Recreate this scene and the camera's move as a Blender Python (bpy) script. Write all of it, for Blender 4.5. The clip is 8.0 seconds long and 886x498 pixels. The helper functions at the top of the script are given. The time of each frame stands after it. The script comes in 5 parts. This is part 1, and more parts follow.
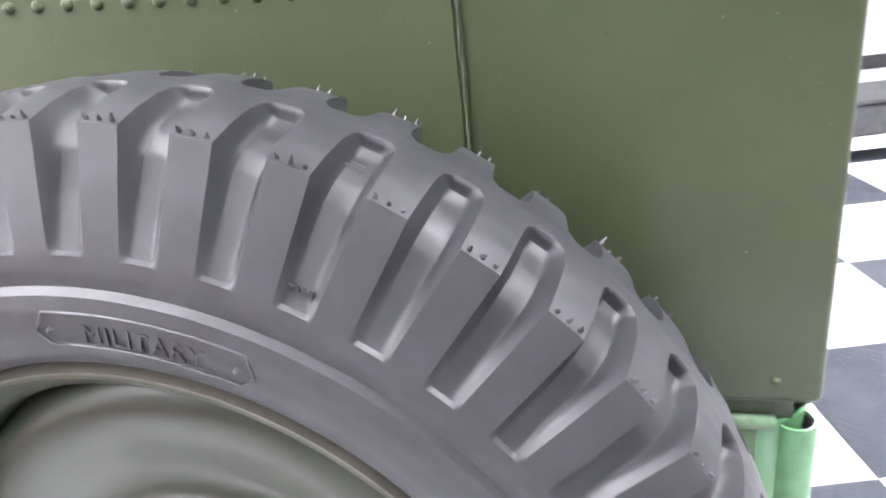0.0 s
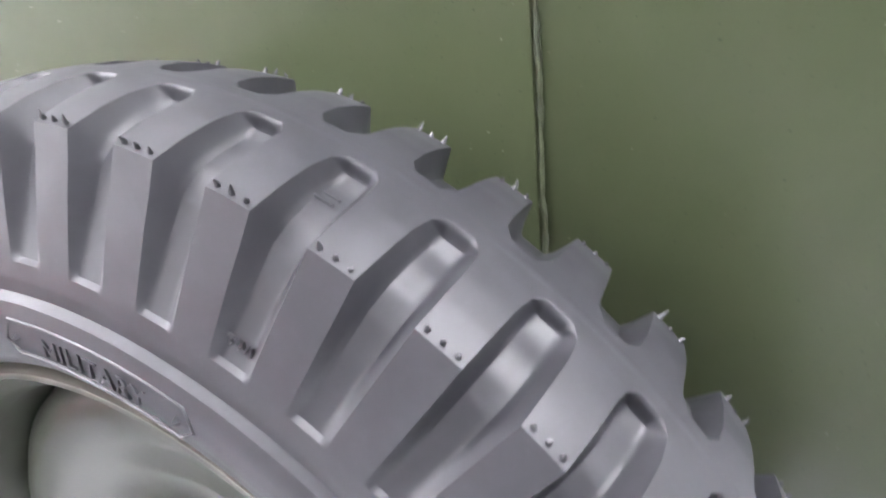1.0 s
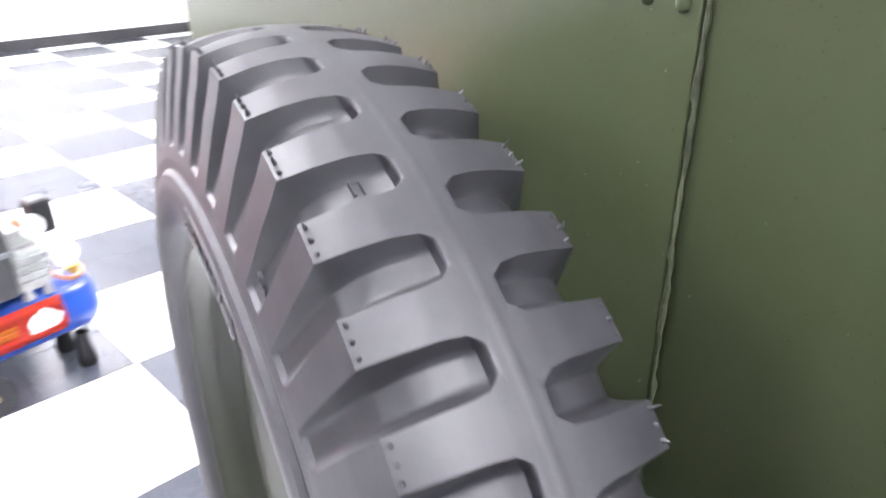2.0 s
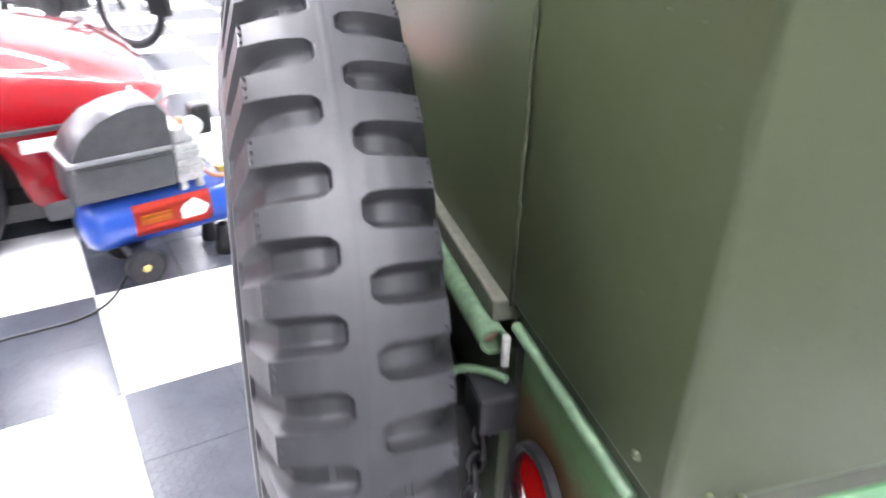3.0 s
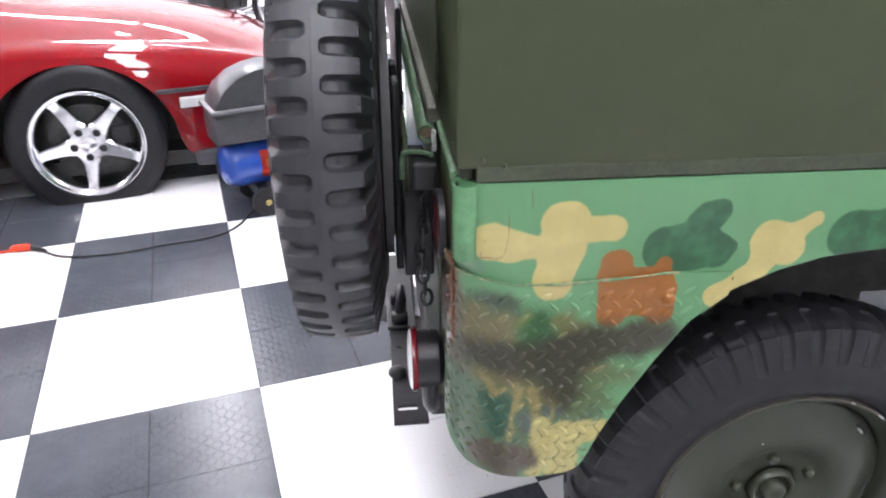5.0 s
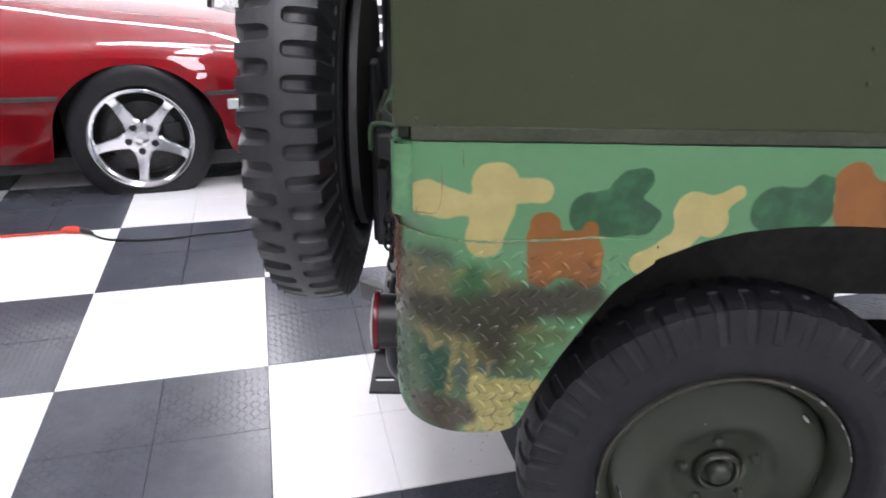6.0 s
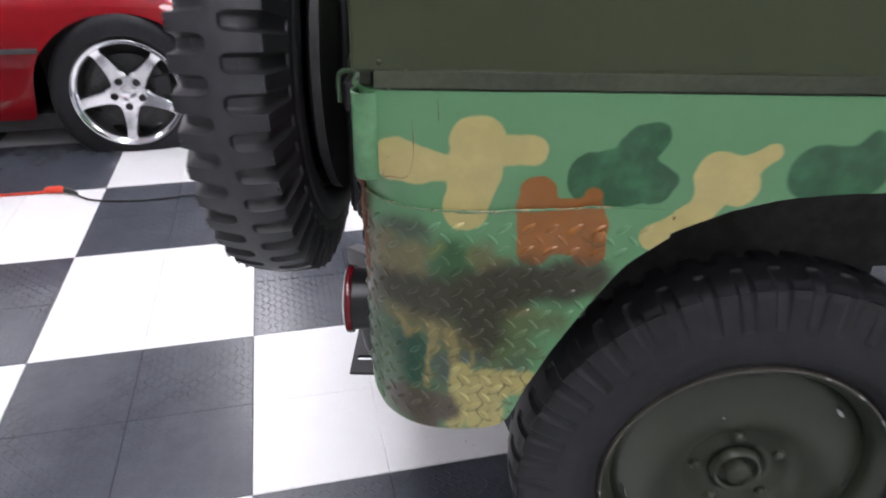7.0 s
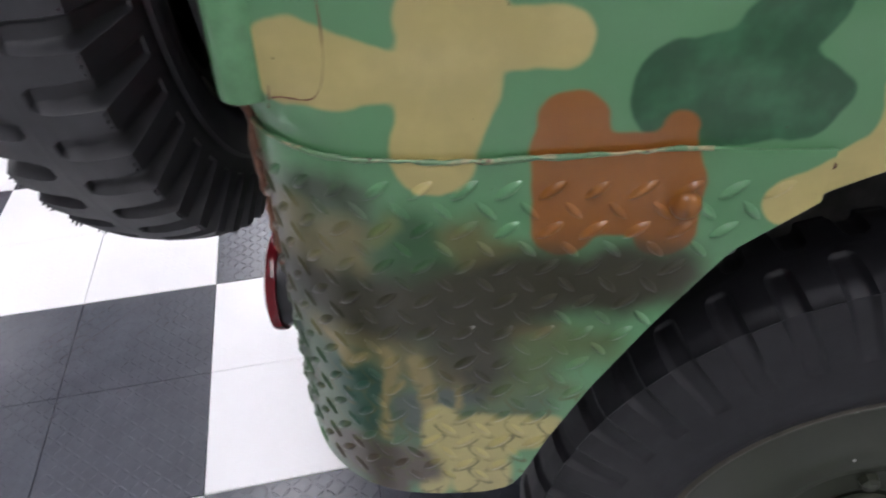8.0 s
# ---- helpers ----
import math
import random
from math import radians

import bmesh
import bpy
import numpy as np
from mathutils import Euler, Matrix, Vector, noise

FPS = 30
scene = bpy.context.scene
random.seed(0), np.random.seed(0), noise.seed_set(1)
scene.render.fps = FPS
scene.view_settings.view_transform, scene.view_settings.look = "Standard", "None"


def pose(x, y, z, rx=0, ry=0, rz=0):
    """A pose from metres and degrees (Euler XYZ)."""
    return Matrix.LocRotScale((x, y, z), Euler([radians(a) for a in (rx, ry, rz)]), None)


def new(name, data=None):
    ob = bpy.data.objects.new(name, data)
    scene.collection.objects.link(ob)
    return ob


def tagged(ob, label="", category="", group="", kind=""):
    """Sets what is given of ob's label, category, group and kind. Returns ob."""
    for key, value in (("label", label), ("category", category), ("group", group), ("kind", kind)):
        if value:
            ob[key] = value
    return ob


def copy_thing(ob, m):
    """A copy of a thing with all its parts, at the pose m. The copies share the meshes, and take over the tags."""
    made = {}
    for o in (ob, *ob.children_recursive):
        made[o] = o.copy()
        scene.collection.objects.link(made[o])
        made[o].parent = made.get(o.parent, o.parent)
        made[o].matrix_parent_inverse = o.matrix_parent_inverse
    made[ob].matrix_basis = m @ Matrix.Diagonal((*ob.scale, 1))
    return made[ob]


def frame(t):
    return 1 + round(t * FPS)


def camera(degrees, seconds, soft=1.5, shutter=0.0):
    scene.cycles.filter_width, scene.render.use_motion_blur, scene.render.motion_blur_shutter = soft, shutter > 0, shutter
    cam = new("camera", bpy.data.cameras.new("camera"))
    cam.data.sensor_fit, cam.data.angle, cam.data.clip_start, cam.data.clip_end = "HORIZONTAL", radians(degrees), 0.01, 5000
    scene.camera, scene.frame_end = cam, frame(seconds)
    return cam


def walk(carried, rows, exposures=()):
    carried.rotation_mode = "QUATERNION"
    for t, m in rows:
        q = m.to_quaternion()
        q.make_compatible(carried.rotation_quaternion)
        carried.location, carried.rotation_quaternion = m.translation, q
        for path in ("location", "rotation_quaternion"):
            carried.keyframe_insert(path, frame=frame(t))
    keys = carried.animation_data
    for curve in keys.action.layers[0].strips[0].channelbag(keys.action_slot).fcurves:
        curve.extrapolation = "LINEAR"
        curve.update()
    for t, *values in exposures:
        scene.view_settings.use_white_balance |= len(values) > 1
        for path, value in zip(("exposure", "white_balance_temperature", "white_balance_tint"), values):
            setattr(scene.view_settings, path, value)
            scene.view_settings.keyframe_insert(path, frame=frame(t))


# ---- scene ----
cam = camera(63.62, 8.0, soft=1.8, shutter=0.5)
PATH = [
    (0.0, pose(-0.4756, 0.1497, 1.3507, 67.20, 5.99, -78.24)),
    (0.5, pose(-0.4206, 0.1239, 1.3431, 66.31, 4.75, -70.50)),
    (1.0, pose(-0.3784, 0.1026, 1.3479, 66.61, 5.40, -63.00)),
    (1.2, pose(-0.3643, 0.0932, 1.3607, 67.56, 4.31, -58.37)),
    (2.3, pose(-0.2675, -0.0625, 1.3696, 65.45, -0.37, -22.66)),
    (2.5, pose(-0.2586, -0.1107, 1.3697, 66.92, -0.90, -20.54)),
    (3.0, pose(-0.2166, -0.2480, 1.3555, 61.84, -1.70, -16.13)),
    (3.5, pose(-0.1149, -0.4121, 1.3542, 63.33, -0.51, -4.33)),
    (4.0, pose(-0.0920, -0.5386, 1.3626, 64.18, -0.13, -3.16)),
    (4.5, pose(-0.0991, -0.6698, 1.3425, 64.26, 0.44, -5.90)),
    (4.7, pose(-0.0991, -0.7091, 1.3306, 62.64, 0.15, -6.37)),
    (5.8, pose(0.0365, -0.8513, 1.2644, 64.00, -0.57, 0.25)),
    (6.0, pose(0.0666, -0.8716, 1.2611, 64.78, -0.79, 0.41)),
    (6.5, pose(0.0955, -0.8746, 1.2419, 62.54, 0.82, 2.12)),
    (7.0, pose(0.1095, -0.7241, 1.2101, 61.33, -0.40, 1.26)),
    (7.5, pose(0.1057, -0.4505, 1.1045, 53.60, 0.73, 1.81)),
    (8.0, pose(0.1417, -0.3710, 1.0696, 53.83, 1.23, 1.61)),
]
EXPOSURES = [(0.0, 1.99), (1.2, 1.99), (2.3, 1.80), (3.5, 1.67), (4.0, 1.50), (4.5, 1.20), (4.7, 1.03), (5.8, 0.38), (6.5, 0.26), (7.0, 0.08), (7.5, -0.07), (8.0, -0.15)]
walk(cam, PATH, EXPOSURES)

# ---- light ----
world = bpy.data.worlds.new("sky")
scene.world = world
world.use_nodes = True
wn = world.node_tree.nodes
sky = wn.new("ShaderNodeTexSky")
sky.sky_type = "NISHITA"
sky.sun_disc = False
sky.sun_elevation, sky.sun_rotation = radians(40), radians(200)
world.node_tree.links.new(sky.outputs[0], wn["Background"].inputs[0])
wn["Background"].inputs[1].default_value = 0.1
LAMP_POWER = 20.5


# ---- materials ----
class Nodes:
    """Short hand for wiring a node material."""

    def __init__(self, name):
        self.mat = bpy.data.materials.new(name)
        self.mat.use_nodes = True
        self.tree = self.mat.node_tree
        self.bsdf = self.tree.nodes["Principled BSDF"]
        self.coord = self.add("ShaderNodeTexCoord").outputs["Object"]

    def add(self, kind):
        return self.tree.nodes.new(kind)

    def put(self, socket, value):
        if isinstance(value, bpy.types.NodeSocket):
            self.tree.links.new(value, socket)
        elif isinstance(value, (tuple, list)) and socket.type == "RGBA" and len(value) == 3:
            socket.default_value = (*value, 1)
        else:
            socket.default_value = value

    def math(self, op, a, b=0.0, c=0.0, clamp=False):
        n = self.add("ShaderNodeMath")
        n.operation, n.use_clamp = op, clamp
        for i, v in enumerate((a, b, c)):
            self.put(n.inputs[i], v)
        return n.outputs[0]

    def vec(self, op, a, b=(0, 0, 0)):
        n = self.add("ShaderNodeVectorMath")
        n.operation = op
        self.put(n.inputs[0], a)
        self.put(n.inputs[1], b)
        return n.outputs["Value"] if op in ("DISTANCE", "LENGTH", "DOT_PRODUCT") else n.outputs[0]

    def noise(self, scale, detail=4.0, rough=0.6, at=None):
        n = self.add("ShaderNodeTexNoise")
        self.put(n.inputs["Vector"], at or self.coord)
        n.inputs["Scale"].default_value, n.inputs["Detail"].default_value = scale, detail
        n.inputs["Roughness"].default_value = rough
        return n.outputs["Fac"]

    def ramp(self, value, low, high, to_low=0.0, to_high=1.0, smooth=True):
        n = self.add("ShaderNodeMapRange")
        n.interpolation_type = "SMOOTHSTEP" if smooth else "LINEAR"
        for i, v in enumerate((value, low, high, to_low, to_high)):
            self.put(n.inputs[i], v)
        return n.outputs[0]

    def mix(self, fac, a, b):
        n = self.add("ShaderNodeMix")
        n.data_type = "RGBA"
        self.put(n.inputs[0], fac)
        self.put(n.inputs[6], a)
        self.put(n.inputs[7], b)
        return n.outputs[2]

    def bump(self, height, strength, distance):
        n = self.add("ShaderNodeBump")
        self.put(n.inputs["Height"], height)
        n.inputs["Strength"].default_value, n.inputs["Distance"].default_value = strength, distance
        old = self.bsdf.inputs["Normal"]
        if old.is_linked:
            self.tree.links.new(old.links[0].from_socket, n.inputs["Normal"])
        self.tree.links.new(n.outputs[0], old)

    def finish(self, colour, rough, metal=0.0, coat=0.0):
        self.put(self.bsdf.inputs["Base Color"], colour)
        self.put(self.bsdf.inputs["Roughness"], rough)
        self.put(self.bsdf.inputs["Metallic"], metal)
        self.bsdf.inputs["Coat Weight"].default_value = coat
        self.bsdf.inputs["Coat Roughness"].default_value = 0.05
        return self.mat


def plain(name, colour, rough, metal=0.0, vary=0.25, grain=60.0, bump=0.0003, coat=0.0):
    """A surface of one colour with stains at a large scale, grain at a small one and a fine relief."""
    n = Nodes(name)
    large, small = n.noise(grain / 14, 3), n.noise(grain, 5)
    worn = n.math("ADD", n.math("MULTIPLY", large, 0.6), n.math("MULTIPLY", small, 0.4))
    dark = tuple(c * (1 - vary) for c in colour)
    light = tuple(min(1.0, c * (1 + vary)) for c in colour)
    tone = n.mix(n.ramp(worn, 0.35, 0.65), dark, light)
    if bump:
        n.bump(small, 0.4, bump)
    return n.finish(tone, rough, metal, coat)


def field(n, at, blots, soft):
    """The signed depth inside a rounded blot, the union of discs (x, z, radius) and of tapered strokes (x, z, radius, x, z, radius)."""
    depth = None
    for blot in blots:
        x, z, r = blot[:3]
        if len(blot) == 6:
            dx, dz = blot[3] - x, blot[4] - z
            long = math.hypot(dx, dz)
            run = n.math("SUBTRACT", n.vec("DOT_PRODUCT", at, (dx / long, 0, dz / long)), (x * dx + z * dz) / long)
            held = n.math("MINIMUM", n.math("MAXIMUM", run, 0.0), long)
            far = n.math("POWER", n.vec("DISTANCE", at, (x, 0, z)), 2.0)
            past = n.math("SUBTRACT", run, held)
            aside = n.math("SUBTRACT", far, n.math("MULTIPLY", run, run))
            away = n.math("SQRT", n.math("MAXIMUM", n.math("MULTIPLY_ADD", past, past, aside), 0.0))
            d = n.math("SUBTRACT", n.math("MULTIPLY_ADD", held, (blot[5] - r) / long, r), away)
        else:
            d = n.math("SUBTRACT", r, n.vec("DISTANCE", at, (x, 0, z)))
        depth = d if depth is None else n.math("SMOOTH_MAX", depth, d, soft)
    return depth


GREEN, SAND, RUST, FOREST = (0.112, 0.272, 0.124), (0.45, 0.385, 0.150), (0.26, 0.096, 0.015), (0.020, 0.082, 0.034)
MUD = (0.031, 0.0295, 0.0130)
BIRD = [(0.043, 0.958, 0.0245, 0.066, 0.951, 0.0200), (0.066, 0.951, 0.0200, 0.100, 0.949, 0.0145), (0.1217, 0.982, 0.0230, 0.1334, 0.982, 0.0230),
        (0.1275, 0.975, 0.0275, 0.126, 0.945, 0.0270), (0.126, 0.945, 0.0265, 0.1165, 0.903, 0.0250), (0.140, 0.969, 0.0165, 0.184, 0.9695, 0.0168)]
DUCK = [(0.2525, 0.939, 0.0305, 0.285, 0.941, 0.0335), (0.285, 0.941, 0.0335, 0.312, 0.934, 0.0235), (0.305, 0.937, 0.0215, 0.3315, 0.9385, 0.0090),
        (0.297, 0.981, 0.0185, 0.309, 0.9865, 0.0150), (0.292, 0.970, 0.0220, 0.300, 0.978, 0.0190)]
FOX = [(0.1935, 0.922, 0.0200, 0.194, 0.905, 0.0240), (0.2525, 0.919, 0.0105, 0.250, 0.905, 0.0150), (0.200, 0.889, 0.0270, 0.242, 0.889, 0.0270),
       (0.195, 0.880, 0.0225, 0.1925, 0.853, 0.0185), (0.2485, 0.880, 0.0230, 0.2535, 0.853, 0.0185), (0.205, 0.868, 0.0190, 0.240, 0.868, 0.0190)]
GOOSE = [(0.4301, 0.9701, 0.0102, 0.4134, 0.9571, 0.0112), (0.4134, 0.957, 0.0112, 0.395, 0.948, 0.0190), (0.3812, 0.9446, 0.0270, 0.404, 0.931, 0.0215),
         (0.3812, 0.935, 0.0230, 0.3698, 0.9046, 0.0150), (0.3698, 0.9046, 0.0145, 0.3207, 0.873, 0.0150)]
FROG = [(0.5343, 0.9814, 0.0150, 0.5428, 0.982, 0.0108), (0.5343, 0.975, 0.0145, 0.515, 0.955, 0.0240), (0.4833, 0.9475, 0.0325, 0.5269, 0.9497, 0.0280)]
CAT = [(0.5704, 0.9904, 0.0230, 0.590, 0.953, 0.0350), (0.590, 0.953, 0.0350, 0.630, 0.955, 0.0320)]


# smears of many layers of paint over the chequer plate
DULL = [(0.02, 0.66, 0.035), (0.045, 0.61, 0.035), (0.05, 0.70, 0.07), (0.12, 0.74, 0.06), (0.06, 0.79, 0.06), (0.05, 0.85, 0.035), (0.15, 0.71, 0.05)]
CORNER_GRIME = [(0.0, 0.86, 0.026, 0.0, 0.77, 0.024)]
OLIVE_SMEAR = [(0.042, 0.879, 0.0130, 0.062, 0.877, 0.0125)]
LEAF_SMEAR = [(0.1055, 0.848, 0.0200, 0.0975, 0.816, 0.0185), (0.118, 0.822, 0.0150)]
KHAKI_SMEAR = [(0.1333, 0.848, 0.0155, 0.147, 0.827, 0.0140), (0.147, 0.835, 0.0120, 0.1625, 0.839, 0.0070)]
TAN_SMEAR = [(0.0572, 0.850, 0.0120, 0.066, 0.826, 0.0105), (0.050, 0.842, 0.0140, 0.034, 0.808, 0.0160), (0.030, 0.86, 0.010, 0.024, 0.82, 0.014)]
LIME_SMEAR = [(0.0767, 0.8485, 0.0075, 0.0893, 0.857, 0.0058)]
MOSS_SMEAR = [(0.1756, 0.7435, 0.0180, 0.157, 0.709, 0.0126), (0.1780, 0.7500, 0.0170, 0.2300, 0.7600, 0.0130), (0.1900, 0.7250, 0.0090, 0.2080, 0.7150, 0.0060)]
CLAY_SMEAR = [(0.036, 0.762, 0.0140, 0.064, 0.764, 0.0135), (0.064, 0.764, 0.0135, 0.0861, 0.7483, 0.0160), (0.0861, 0.7483, 0.0165, 0.1091, 0.7375, 0.0170),
              (0.1091, 0.7375, 0.0150, 0.1287, 0.7207, 0.0110), (0.170, 0.772, 0.0100, 0.190, 0.770, 0.0080)]
PINE_SMEAR = [(0.0595, 0.7142, 0.0225, 0.0605, 0.6775, 0.0160), (0.0444, 0.7257, 0.0124)]
SLATE_SMEAR = [(0.0954, 0.6966, 0.0140, 0.103, 0.680, 0.0130), (0.1172, 0.7060, 0.0095, 0.1415, 0.7056, 0.0070)]
DRIPS = [(0.0400, 0.757, 0.0042, 0.0519, 0.7399, 0.0052), (0.0519, 0.7399, 0.0052, 0.0621, 0.7427, 0.0046), (0.0806, 0.745, 0.0062, 0.0780, 0.705, 0.0034),
         (0.0780, 0.705, 0.0032, 0.0758, 0.662, 0.0030), (0.1015, 0.742, 0.0080, 0.1055, 0.690, 0.0036), (0.1310, 0.735, 0.0046, 0.1285, 0.699, 0.0030),
         (0.0875, 0.720, 0.0030, 0.0830, 0.712, 0.0025)]
MUD_BAND = [(0.036, 0.796, 0.0220, 0.0884, 0.788, 0.0300), (0.0884, 0.788, 0.0300, 0.1367, 0.788, 0.0340), (0.1367, 0.794, 0.0330, 0.180, 0.8085, 0.0300),
            (0.180, 0.8085, 0.0300, 0.2255, 0.815, 0.0280), (0.2255, 0.815, 0.0280, 0.262, 0.820, 0.0210), (0.1367, 0.772, 0.0280, 0.1406, 0.743, 0.0240),
            (0.1406, 0.743, 0.0210, 0.1488, 0.716, 0.0100)]
LOW_SAND = [(0.1158, 0.684, 0.0138, 0.1093, 0.602, 0.0125), (0.1453, 0.659, 0.0290, 0.1457, 0.610, 0.0240), (0.1453, 0.664, 0.0240, 0.1792, 0.668, 0.0200),
            (0.1955, 0.677, 0.0110)]
LOW_GREEN = [(0.1806, 0.636, 0.0120), (0.184, 0.618, 0.0100)]
LOW_MUD = [(0.048, 0.630, 0.0260, 0.090, 0.627, 0.0250), (0.077, 0.602, 0.0180)]
CORNER_RUST = [(0.003, 0.93, 0.0070, 0.001, 0.90, 0.0090), (0.0, 0.89, 0.0080, -0.002, 0.82, 0.0060)]
BAR_X, BAR_Z = (0.0052, 0.0257), (0.8810, 0.0278)


def bar_crescents(n):
    """Dark olive crescents along the lower side of the raised bars, low on the plate."""
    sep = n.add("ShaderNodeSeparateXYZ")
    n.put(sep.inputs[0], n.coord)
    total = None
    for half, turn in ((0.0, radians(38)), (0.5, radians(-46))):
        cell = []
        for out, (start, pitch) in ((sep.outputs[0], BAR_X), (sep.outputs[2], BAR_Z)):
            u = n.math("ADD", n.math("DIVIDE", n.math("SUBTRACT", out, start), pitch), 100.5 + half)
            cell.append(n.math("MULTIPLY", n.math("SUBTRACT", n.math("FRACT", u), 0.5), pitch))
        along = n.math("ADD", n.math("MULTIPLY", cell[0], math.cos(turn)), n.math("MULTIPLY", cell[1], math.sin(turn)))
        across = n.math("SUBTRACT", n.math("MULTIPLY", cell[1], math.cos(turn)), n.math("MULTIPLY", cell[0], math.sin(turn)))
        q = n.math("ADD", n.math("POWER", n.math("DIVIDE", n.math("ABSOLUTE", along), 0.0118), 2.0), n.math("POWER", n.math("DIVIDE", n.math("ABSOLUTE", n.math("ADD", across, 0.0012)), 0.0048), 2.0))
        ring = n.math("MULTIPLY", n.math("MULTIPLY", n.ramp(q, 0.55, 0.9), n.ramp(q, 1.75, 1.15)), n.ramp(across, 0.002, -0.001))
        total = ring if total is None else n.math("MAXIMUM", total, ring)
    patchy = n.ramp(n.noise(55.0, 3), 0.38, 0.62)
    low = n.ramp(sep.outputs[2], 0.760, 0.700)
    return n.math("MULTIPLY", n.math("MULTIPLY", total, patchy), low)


def camouflage(name, plate):
    """Hand-painted blots on leaf-green gloss; on the chequer plate they smear into mud and tan."""
    n = Nodes(name)
    warp = n.add("ShaderNodeTexNoise")
    n.put(warp.inputs["Vector"], n.coord)
    warp.inputs["Scale"].default_value = 40.0
    shift = n.vec("MULTIPLY", n.vec("SUBTRACT", warp.outputs["Color"], (0.5, 0.5, 0.5)), (0.006, 0, 0.006))
    flat = n.vec("ADD", n.vec("MULTIPLY", n.coord, (1, 0, 1)), shift)
    rough_warp = n.add("ShaderNodeTexNoise")
    n.put(rough_warp.inputs["Vector"], n.coord)
    rough_warp.inputs["Scale"].default_value, rough_warp.inputs["Detail"].default_value = 24.0, 4.0
    loose = n.vec("ADD", n.vec("MULTIPLY", n.coord, (1, 0, 1)),
                  n.vec("MULTIPLY", n.vec("SUBTRACT", rough_warp.outputs["Color"], (0.5, 0.5, 0.5)), (0.030, 0, 0.030)))
    stain = n.noise(60.0, 5)
    tone = n.mix(n.ramp(stain, 0.2, 0.8), GREEN, (0.118, 0.284, 0.132))
    clean = [(BIRD, SAND, 0.008, flat, 0.0018), (DUCK, FOREST, 0.008, flat, 0.0016), (FOX, RUST, 0.007, flat, 0.0018)]
    if plate:
        layers = [(DULL, (0.066, 0.118, 0.062), 0.03, loose, 0.016), (CORNER_GRIME, (0.098, 0.094, 0.058), 0.02, loose, 0.016),
                  (OLIVE_SMEAR, (0.052, 0.078, 0.045), 0.012, loose, 0.011), (LEAF_SMEAR, (0.024, 0.088, 0.026), 0.012, loose, 0.013),
                  (KHAKI_SMEAR, (0.125, 0.132, 0.048), 0.012, loose, 0.009), (TAN_SMEAR, (0.150, 0.138, 0.062), 0.010, loose, 0.009),
                  (LIME_SMEAR, (0.125, 0.160, 0.048), 0.010, loose, 0.006), (MOSS_SMEAR, (0.095, 0.145, 0.055), 0.012, loose, 0.014),
                  (CLAY_SMEAR, (0.135, 0.125, 0.050), 0.010, loose, 0.009), (PINE_SMEAR, (0.018, 0.070, 0.042), 0.010, flat, 0.008),
                  (SLATE_SMEAR, (0.062, 0.088, 0.070), 0.008, flat, 0.006), (DRIPS, (0.230, 0.195, 0.076), 0.006, loose, 0.0036),
                  (BIRD[4:5], SAND, 0.008, flat, 0.0018), clean[2],
                  (MUD_BAND, MUD, 0.016, loose, 0.014), (LOW_SAND, (0.40, 0.355, 0.135), 0.008, flat, 0.004), (LOW_GREEN, GREEN, 0.01, flat, 0.006),
                  (LOW_MUD, (0.070, 0.056, 0.038), 0.010, loose, 0.008), (CORNER_RUST, (0.150, 0.080, 0.048), 0.006, loose, 0.008), (GOOSE[4:], SAND, 0.008, flat, 0.0014)]
    else:
        layers = clean + [(FROG, FOREST, 0.012, flat, 0.0022), (GOOSE, SAND, 0.008, flat, 0.0014), (CAT, RUST, 0.012, flat, 0.0022)]
    for discs, colour, soft, at, edge in layers:
        mask = n.ramp(field(n, at, discs, soft), -edge, edge)
        mottled = n.mix(n.ramp(n.noise(28.0, 3), 0.35, 0.75), colour, tuple(min(1, c * (1.8 if colour == FOREST else 1.15) + 0.004) for c in colour))
        tone = n.mix(mask, tone, mottled)
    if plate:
        tone = n.mix(n.math("MULTIPLY", bar_crescents(n), 0.75), tone, (0.085, 0.095, 0.028))
    chips = n.math("GREATER_THAN", n.noise(190.0, 1), 0.80)
    tone = n.mix(n.math("MULTIPLY", chips, 0.6), tone, (0.05, 0.03, 0.02))
    n.bump(n.noise(260.0, 3), 0.12, 0.0004)
    return n.finish(tone, 0.30, 0.0, 0.20 if plate else 0.35)


def tread_plate(n, at, pitch):
    """Height of crossed lens-shaped bars, every other one turned by a right angle."""
    sep = n.add("ShaderNodeSeparateXYZ")
    n.put(sep.inputs[0], at)
    u, v = n.math("DIVIDE", sep.outputs[0], pitch), n.math("DIVIDE", sep.outputs[1], pitch)
    odd = n.math("MODULO", n.math("ADD", n.math("ADD", n.math("FLOOR", u), n.math("FLOOR", v)), 1000.0), 2.0)
    fu, fv = n.math("SUBTRACT", n.math("FRACT", u), 0.5), n.math("SUBTRACT", n.math("FRACT", v), 0.5)
    a, b = n.math("ADD", fu, fv), n.math("SUBTRACT", fu, fv)
    along = n.math("ADD", n.math("MULTIPLY", a, odd), n.math("MULTIPLY", b, n.math("SUBTRACT", 1.0, odd)))
    across = n.math("ADD", n.math("MULTIPLY", b, odd), n.math("MULTIPLY", a, n.math("SUBTRACT", 1.0, odd)))
    q = n.math("ADD", n.math("POWER", n.math("DIVIDE", n.math("ABSOLUTE", along), 0.72), 2.0),
               n.math("POWER", n.math("DIVIDE", n.math("ABSOLUTE", across), 0.2), 2.0))
    return n.ramp(q, 1.15, 0.35)


TREAD = 0.3005 / 16


